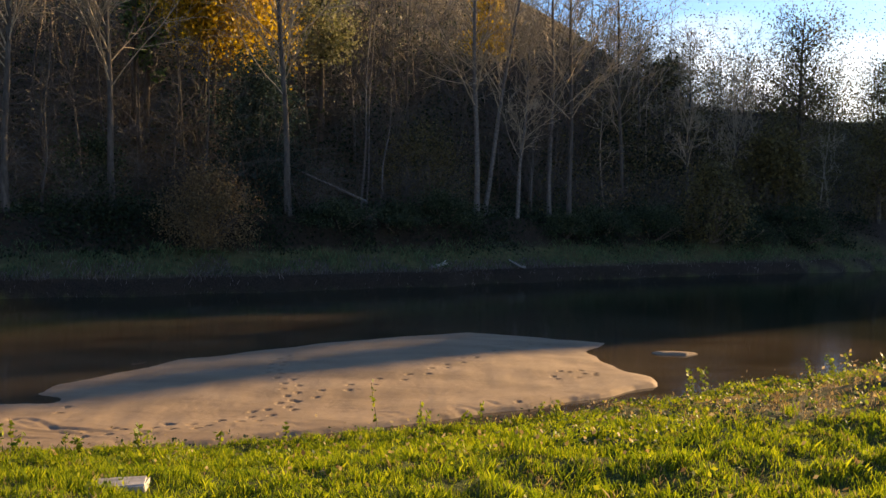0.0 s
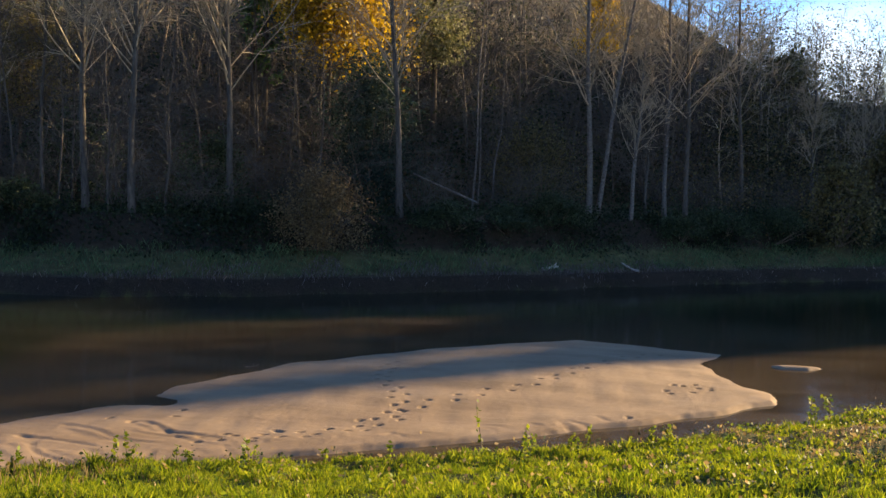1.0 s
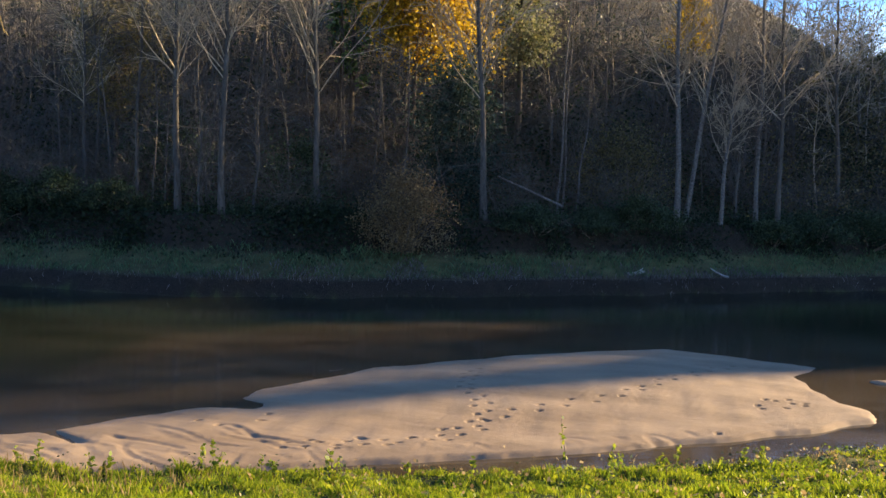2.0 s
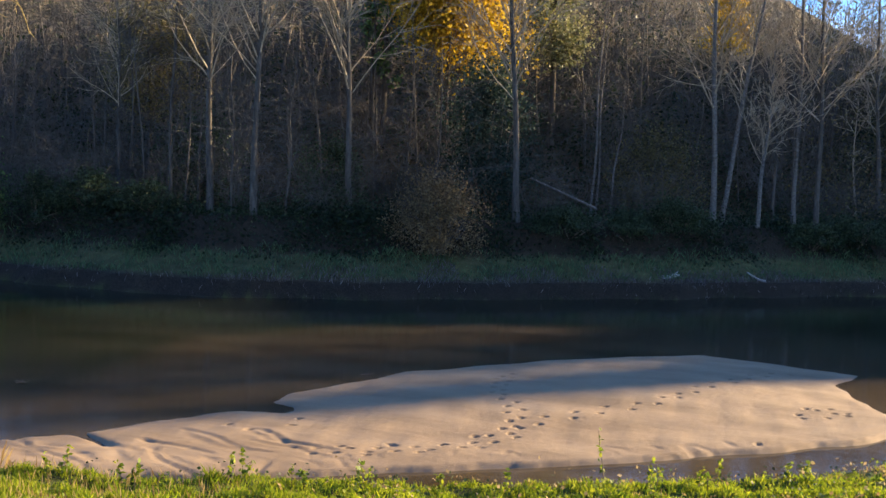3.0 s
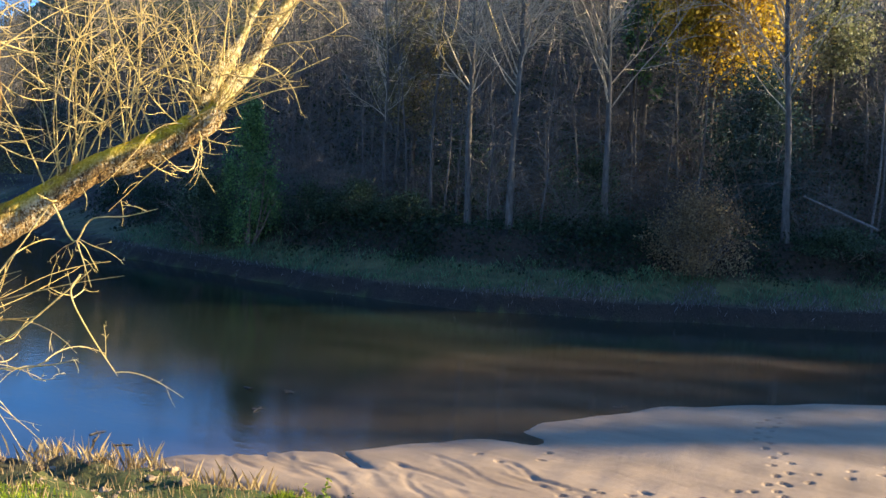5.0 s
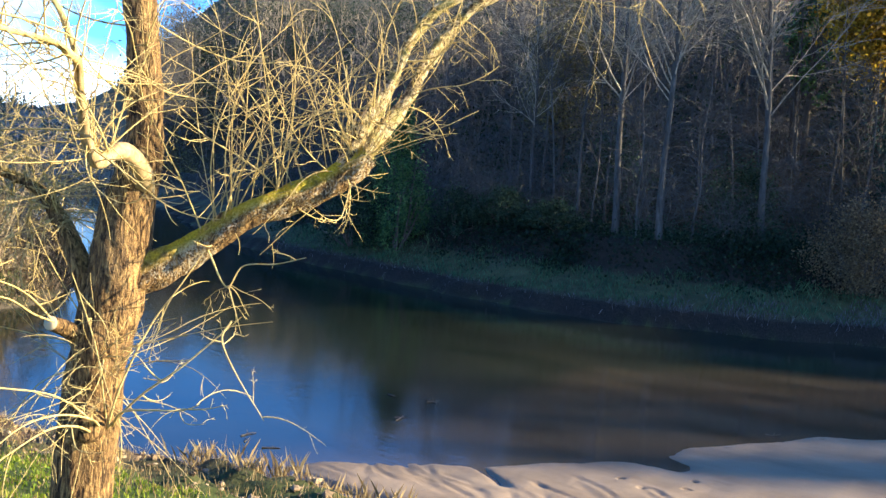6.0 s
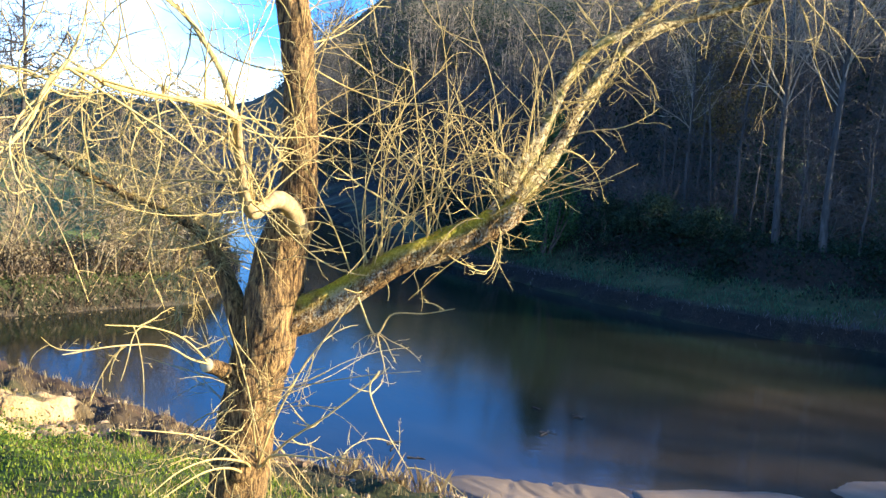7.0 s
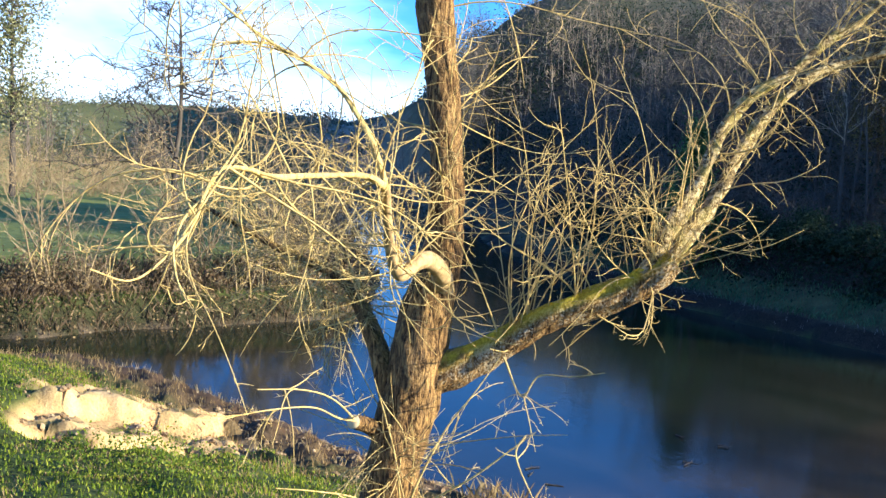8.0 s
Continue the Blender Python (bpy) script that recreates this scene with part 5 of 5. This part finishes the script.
    shoots(put, "", rs, fa, 7, (0.2, 0.45), (0.2, 0.1, -0.3), 35, -0.10, 0.004, 5, 0.15, 0.8, 0.14, w)
    shoots(put, "", rs, fa, 14, (0.35, 0.75), (0.25, 0.15, -0.35), 30, -0.12, 0.0045, 5, 0.88, 1.0, 0.12, w)
    shoots(put, "", rs, left, 120, (0.25, 0.7), (-0.3, -0.4, 0.25), 50, -0.03, 0.0048, 7, 0.25, 1.0, 0.22, w)
    shoots(put, "", rs, high, 34, (0.3, 0.9), (-0.2, -0.3, 0.4), 45, 0.02, 0.0045, 5, 0.3, 1.0, 0.18, w)
    shoots(put, "", rs, trunk, 50, (0.4, 1.1), (0.1, -0.1, 0.9), 40, 0.03, 0.005, 5, 0.35, 1.0, 0.12, w)
    tagged(put("twig_mass", w.mesh("twig_mass", SHOOT), "dense tangle of tan twigs"), kind="stuff")
    return t


pollard()


# ---- weeds along the bank edge, the block, and the upstream bank ----
def weed(at, tall, seed, label="leafy yellow-green weed at the bank edge"):
    rs = np.random.RandomState(seed)
    t = thing("weed", at, label, "weed", "weeds along the bank edge")
    w, lv = Wood(), Leaves()
    for k in range(rs.randint(1, 5)):
        line = bough(rs, (rs.normal() * 0.07, rs.normal() * 0.07, -0.03), (rs.normal() * 0.16, rs.normal() * 0.16, 1), tall * rs.uniform(0.5, 1.1), 0.08, 0.02, 6)
        w.tube(line, np.linspace(0.006, 0.002, 6), 4)
        for _ in range(26):
            p, d = pick(line, rs.uniform(0.12, 1))
            lv.add(p + rs.normal(size=(1, 3)) * 0.018, 0.036)
    part("stem", w.mesh("stem", TWIG_BROWN), t)
    part("foliage", lv.mesh("foliage", WEED, rs), t)


for k, (x, y, h) in enumerate([(-4.2, 9.0, 0.32), (-0.75, 10.1, 0.5), (-0.15, 9.6, 0.38), (1.1, 10.9, 0.3), (1.35, 11.0, 0.28), (3.0, 10.9, 0.5), (3.25, 11.0, 0.45), (4.7, 11.8, 0.35), (5.1, 12.0, 0.4), (5.9, 12.2, 0.45), (-3.6, 9.1, 0.2), (-2.9, 9.2, 0.25), (-2.2, 9.5, 0.2), (0.4, 10.3, 0.25), (2.1, 10.9, 0.25), (-5.2, 8.7, 0.25), (-1.6, 9.7, 0.2), (-6.0, 8.6, 0.25)]):
    weed(gz_at(x, y), h * 1.2, 200 + k)


def concrete_block(at):
    bm = bmesh.new()
    bmesh.ops.create_cube(bm, size=1, matrix=Matrix.Diagonal((0.37, 0.17, 0.13, 1)))
    bmesh.ops.bevel(bm, geom=bm.edges[:], offset=0.014, segments=2, affect="EDGES")
    rs = random.Random(5)
    for v in bm.verts:
        v.co += Vector((rs.uniform(-1, 1), rs.uniform(-1, 1), rs.uniform(-1, 1))) * 0.006
    me = bpy.data.meshes.new("concrete_block")
    bm.to_mesh(me)
    bm.free()
    m = Mat("weathered_concrete", 0.9)
    m.colour(m.ramp(m.noise(9, 5), [(0.35, (0.22, 0.2, 0.17)), (0.65, (0.48, 0.45, 0.4))])).bump(m.noise(60, 4), 0.5, 0.005)
    me.materials.append(m.m)
    ob = new("concrete_block", me)
    ob.matrix_world = pose(at[0], at[1], at[2] - 0.01, 3, -3, 8)
    tagged(ob, "weathered grey concrete block lying in the grass", "block")


concrete_block(gz_at(-2.09, 6.05))

# upstream bank: bare tan shrubs, a willow, a dark tree, meadow trees and far wood
def bare_shrub(at, tall, wide, seed, mat, label, stems=9, name="bare_shrub"):
    rs = np.random.RandomState(seed)
    t = thing(name, at, label, "shrub", "bare shrubs on the upstream bank")
    w = Wood()
    for _ in range(stems):
        way = (rs.normal() * wide / tall * 0.6, rs.normal() * wide / tall * 0.6, 1)
        line = bough(rs, (rs.normal() * wide * 0.2, rs.normal() * wide * 0.2, -0.1), way, tall * rs.uniform(0.5, 1.1), 0.10, 0.02, 7)
        w.tube(line, np.linspace(0.032, 0.007, 7), 4)
        for _ in range(14):
            q, d = pick(line, rs.uniform(0.15, 1))
            l2 = bough(rs, q, outward(rs, d, rs.uniform(25, 60)), tall * rs.uniform(0.12, 0.3), 0.16, 0.03, 5)
            w.tube(l2, np.linspace(0.011, 0.005, 5), 3)
            for _ in range(4):
                q2, d2 = pick(l2, rs.uniform(0.3, 1))
                w.tube(bough(rs, q2, outward(rs, d2, 40), tall * 0.09, 0.2, 0.02, 2), [0.006, 0.004], 1)
    part("woody_frame", w.mesh("woody_frame", mat), t)
    return t


TWIG_TAN = bark_material("tan_bank_twig", (0.13, 0.095, 0.05), (0.36, 0.275, 0.155), 2.0)
for k, (x, y, tall, wide) in enumerate([(-27.2, 6.9, 4.4, 1.7), (-27.4, 10.0, 3.2, 1.5), (-27.0, 12.0, 4.0, 1.6), (-27.4, 14.2, 4.2, 1.8), (-30.0, 17.0, 4.2, 2.0), (-35.0, 20.0, 4.6, 2.4), (-30.5, 12.0, 4.8, 2.0), (-44.0, 24.0, 5.0, 3.0), (-34.0, 16.0, 5.4, 2.4)]):
    bare_shrub(gz_at(x, y), tall, wide, 300 + k, TWIG_TAN, "bare tan riverside shrub with fine twigs")
bush(gz_at(-26.6, 4.6), (0.9, 0.9, 1.7), 700, 0.08, LEAF_EUC, 320, "pale yellowing willow bush at the water", "willow_bush", stems=26, clumps=24, wood=TWIG_TAN)
def crooked_tree(at, tall, girth, seed, mat, label):
    """A dark spreading tree: a bent trunk that forks, and crooked level limbs set with spurs."""
    rs = np.random.RandomState(seed)
    t = thing("bare_tree", at, label, "tree")
    trunk, crown = Wood(), Wood()
    line = bough(rs, (0, 0, -0.3), (0.05, 0.05, 1), tall, 0.10, 0.05, 12)
    trunk.tube(line, np.linspace(girth, 0.02, 12), 8)
    for k in range(36):
        h = rs.uniform(0.30, 0.97)
        p, w = pick(line, h)
        length = tall * rs.uniform(0.22, 0.60) * (1.25 - h)
        limb = bough(rs, p, outward(rs, w, rs.uniform(55, 95)), length, 0.30, 0.02, 10)
        r0 = girth * rs.uniform(0.22, 0.45) * (1.2 - h)
        crown.tube(limb, np.linspace(r0, 0.012, 10), 5)
        for _ in range(9):
            q, d = pick(limb, rs.uniform(0.15, 1.0))
            twig = bough(rs, q, outward(rs, d, rs.uniform(35, 80)), length * rs.uniform(0.15, 0.45), 0.32, 0.03, 6)
            crown.tube(twig, np.linspace(r0 * 0.4, 0.008, 6), 4)
            for _ in range(5):
                q2, d2 = pick(twig, rs.uniform(0.1, 1.0))
                crown.tube(bough(rs, q2, outward(rs, d2, rs.uniform(40, 80)), length * rs.uniform(0.06, 0.16), 0.25, 0.03, 3), [0.010, 0.008, 0.006], 3)
    part("trunk", trunk.mesh("trunk", mat), t)
    part("crown", crown.mesh("crown", mat), t, "crooked bare crown")


crooked_tree(gz_at(-29.3, 10.4), 9.4, 0.12, 321, BARK_DARK, "dark bare crooked tree on the upstream bank")
leafy_tree(gz_at(-58.0, 10.9), 11.5, 0.2, 3.9, 6000, 0.12, LEAF_EUC, 322, "pale leafy tree beside the meadow", clumps=40, base=0.35)
rs = np.random.RandomState(91)
far_wood = scatter(120, rs, (-190, -60, 0, 120), lambda x, y: between(np.hypot(x + 20, y), 52, 170) & between(np.arctan2(x, y), -1.75, -0.8))
woods("valley_woodland", far_wood, TWIG_BROWN, "bare wood beyond the meadow", 92, (6, 11), 10, 5)
undergrowth("valley_thicket", 32000, scatter(120, rs, (-190, -55, 0, 130), lambda x, y: between(np.hypot(x + 20, y), 60, 170) & between(np.arctan2(x, y), -1.75, -0.8)), 3.2, 0.15, LEAF_OLIVE, 93, "olive trees and evergreens beyond the meadow", 5.0)
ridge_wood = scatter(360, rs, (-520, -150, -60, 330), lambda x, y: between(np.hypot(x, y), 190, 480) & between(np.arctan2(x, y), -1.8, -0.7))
undergrowth("ridge_forest", 40000, ridge_wood, 3.6, 0.55, LEAF_HAZE, 94, "tree line on the distant ridge, paled for haze", 7.5)
bend_test = lambda x, y: between(far_in(x, y), 3.5, 60) & between(np.arctan2(x, y), -1.16, -0.93)
woods("river_bend_woodland", scatter(110, rs, (-150, -28, 28, 110), bend_test), TWIG_DUN, "bare trees on the slope above the river bend", 95, (6, 12), 16, 10)
undergrowth("river_bend_thicket", 36000, scatter(150, rs, (-150, -28, 28, 110), bend_test), 2.2, 0.15, LEAF_OLIVE, 96, "olive brush on the slope above the river bend", 7.0)

thicket("upstream_thicket", np.concatenate([scatter(24, rs, (-46, -25.5, -4, 24), lambda x, y: between(-side_of(x, y, LEFT_SHORE), 0.6, 3.5)), scatter(44, rs, (-80, -36, -8, 34), lambda x, y: between(-side_of(x, y, LEFT_SHORE), 14, 34))]), TWIG_TAN, "tan tangle of bare riverside shrubs", 153, (2.4, 4.6), 11)
blades("upstream_bank_straw", turf(42000, 501, (-40, -24.5, -2, 24), lambda x, y: between(-side_of(x, y, LEFT_SHORE), 0.05, 3.5)), 0.36, 0.016, REED_BROWN, 502, "dry grass and reeds on the upstream bank", lean=0.8)
undergrowth("upstream_brush", 26000, scatter(110, rs, (-40, -25, -2, 24), lambda x, y: between(-side_of(x, y, LEFT_SHORE), 0.2, 2.4)), 0.6, 0.06, LEAF_RUST, 503, "brown withered brush along the upstream bank", 1.7)


def drift(name, at, length, r, turn, mat, label, seed, lift=0.0):
    """A washed-up stick or log, with a side branch."""
    rs = np.random.RandomState(seed)
    w = Wood()
    line = bough(rs, (-length / 2, 0, r * 0.6), (1, 0, lift), length, 0.12, 0.0, 7)
    line[:, 2] = np.clip(line[:, 2], 0.0, None)
    w.tube(line, np.linspace(r, r * 0.5, 7), 7)
    w.tube(bough(rs, line[3], (0.6, 0.8, 0.3), length * 0.35, 0.15, 0.02, 4), np.linspace(r * 0.6, r * 0.2, 4), 5)
    ob = new(name, w.mesh(name, mat))
    ob.matrix_world = pose(*at, 0, 0, turn)
    tagged(ob, label, "driftwood", "driftwood in the river")


PALE_WOOD = bark_material("bleached_driftwood", (0.22, 0.20, 0.17), (0.55, 0.52, 0.47), 2.0)
for k, (x, y, turn) in enumerate([(-12.5, 15.1, 0), (-11.3, 14.0, 37), (-11.7, 15.4, 74), (-11.3, 13.9, 111), (-11.7, 15.4, 148), (-6.0, 18.5, 15), (-11.5, 11.0, 52), (-12.3, 11.2, 89), (-12.1, 11.0, 126)]):
    drift("driftwood_stick", (x, y, 0.0), 0.30, 0.014, turn, BARK_DARK, "dark waterlogged stick in the shallows", 520 + k)
drift("driftwood_log", bank_at(0.0, 1.0), 0.9, 0.09, 10, PALE_WOOD, "bleached pale driftwood log on the far bank", 540)
drift("driftwood_log", bank_at(3.0, 0.8), 0.8, 0.05, 160, PALE_WOOD, "bleached pale driftwood log on the far bank", 541, 0.1)

herbs("nettle_patch", 1000, 0.027, WEED, 601, "lush green nettles beside the bare clay", (-13.2, -7.5, 1.0, 5.6), lambda x, y: (near_in(x, y) > 2.4) & (np.hypot((x + 11.0) / 2.0, (y - 4.3) / 1.1) < 0.7 + 0.3 * waves(x, y, 1.3, 602)), 0.16, 0.34)
blades("upstream_dry_grass", turf(60000, 605, (-24, -5, -3, 9), lambda x, y: (near_in(x, y) > 2.4) & (waves(x, y, 2.3, 606) > -0.2) & (np.hypot((x + 14.1) / 2.1, (y - 5.15) / 1.9) > 0.9)), 0.055, 0.012, STRAW, 607, "dry yellowed grass among the green upstream", lean=0.8)
herbs("clay_edge_herbs", 900, 0.027, WEED, 603, "green herbs round the clay scar", (-22, -9, -1, 7), lambda x, y: (near_in(x, y) > 2.2) & (waves(x, y, 1.8, 604) > 0.1) & (np.hypot((x + 14.1) / 2.1, (y - 5.15) / 1.9) > 1), 0.16, 0.12)


def clods(n, seed):
    """Broken lumps of clay and earth on the scar and along the muddy edge."""
    r2 = np.random.RandomState(seed)
    x, y = r2.uniform(-16.2, -7.5, 6 * n), r2.uniform(3.0, 9.2, 6 * n)
    d = near_in(x, y)
    scar = np.hypot((x + 14.1) / 2.0, (y - 5.15) / 1.8)
    keep = ((scar < 1.1) | between(d, 0.3, 2.6)) & (waves(x, y, 1.1, seed) > -0.1)
    x, y = x[keep][:n], y[keep][:n]
    z = ground(x, y)[0]
    t, p = np.meshgrid(np.linspace(0.35, 2.8, 4), np.arange(6) * 6.283 / 6)
    ball = np.stack([np.sin(t) * np.cos(p), np.sin(t) * np.sin(p), np.cos(t)], -1).transpose(1, 0, 2).reshape(-1, 3)
    k = np.arange(24).reshape(4, 6)
    side = np.stack([k[:-1], k[1:], np.roll(k[1:], -1, 1), np.roll(k[:-1], -1, 1)], -1).reshape(-1, 4)
    caps = np.array([[0, 1, 2, 3], [0, 3, 4, 5], [21, 20, 19, 18], [23, 22, 21, 18]])
    face = np.concatenate([side, caps])
    size = 0.014 + 0.05 * r2.uniform(0, 1, len(x)) ** 3
    v = ball[None] * r2.uniform(0.6, 1.35, (len(x), 24, 1)) * size[:, None, None] * r2.uniform(0.6, 1.5, (len(x), 1, 3)) * [1, 1, 0.7]
    v += np.stack([x, y, z + size * 0.2], -1)[:, None]
    f = face[None] + 24 * np.arange(len(x))[:, None, None]
    m = Mat("broken_clay", 0.95, 0.15)
    c = m.ramp(m.island(), [(0.0, (0.10, 0.065, 0.035)), (0.5, (0.24, 0.165, 0.09)), (1.0, (0.46, 0.34, 0.20))])
    m.colour(m.mix(m.math("MULTIPLY", m.noise(30, 4), 0.6), c, (0.12, 0.08, 0.045))).bump(m.noise(60, 4), 0.6, 0.01)
    tagged(new("clay_clods", grid_mesh("clay_clods", v.reshape(-1, 3), f.reshape(-1, 4), {}, m.m, False)), "broken lumps of pale clay and brown earth", "clods", kind="stuff")


clods(700, 611)


def tufts(name, places, n, tall, seed, label):
    """Dry bunch grass in separate tufts."""
    r2 = np.random.RandomState(seed)
    pts = np.concatenate([np.column_stack([r2.normal(px_, 0.16, n), r2.normal(py_, 0.12, n), np.zeros(n)]) for px_, py_ in places])
    pts[:, 2] = ground(pts[:, 0], pts[:, 1])[0] - 0.01
    return blades(name, pts, tall, 0.007, STRAW, seed + 1, label, lean=0.7)


tufts("dry_bank_tufts", [(-8.1, 9.1), (-8.4, 9.0), (-7.6, 9.0), (-7.3, 9.2), (-8.8, 8.8), (-9.3, 8.7), (-6.9, 9.1), (-10.2, 8.6)], 80, 0.30, 621, "dry straw tufts on the muddy edge")
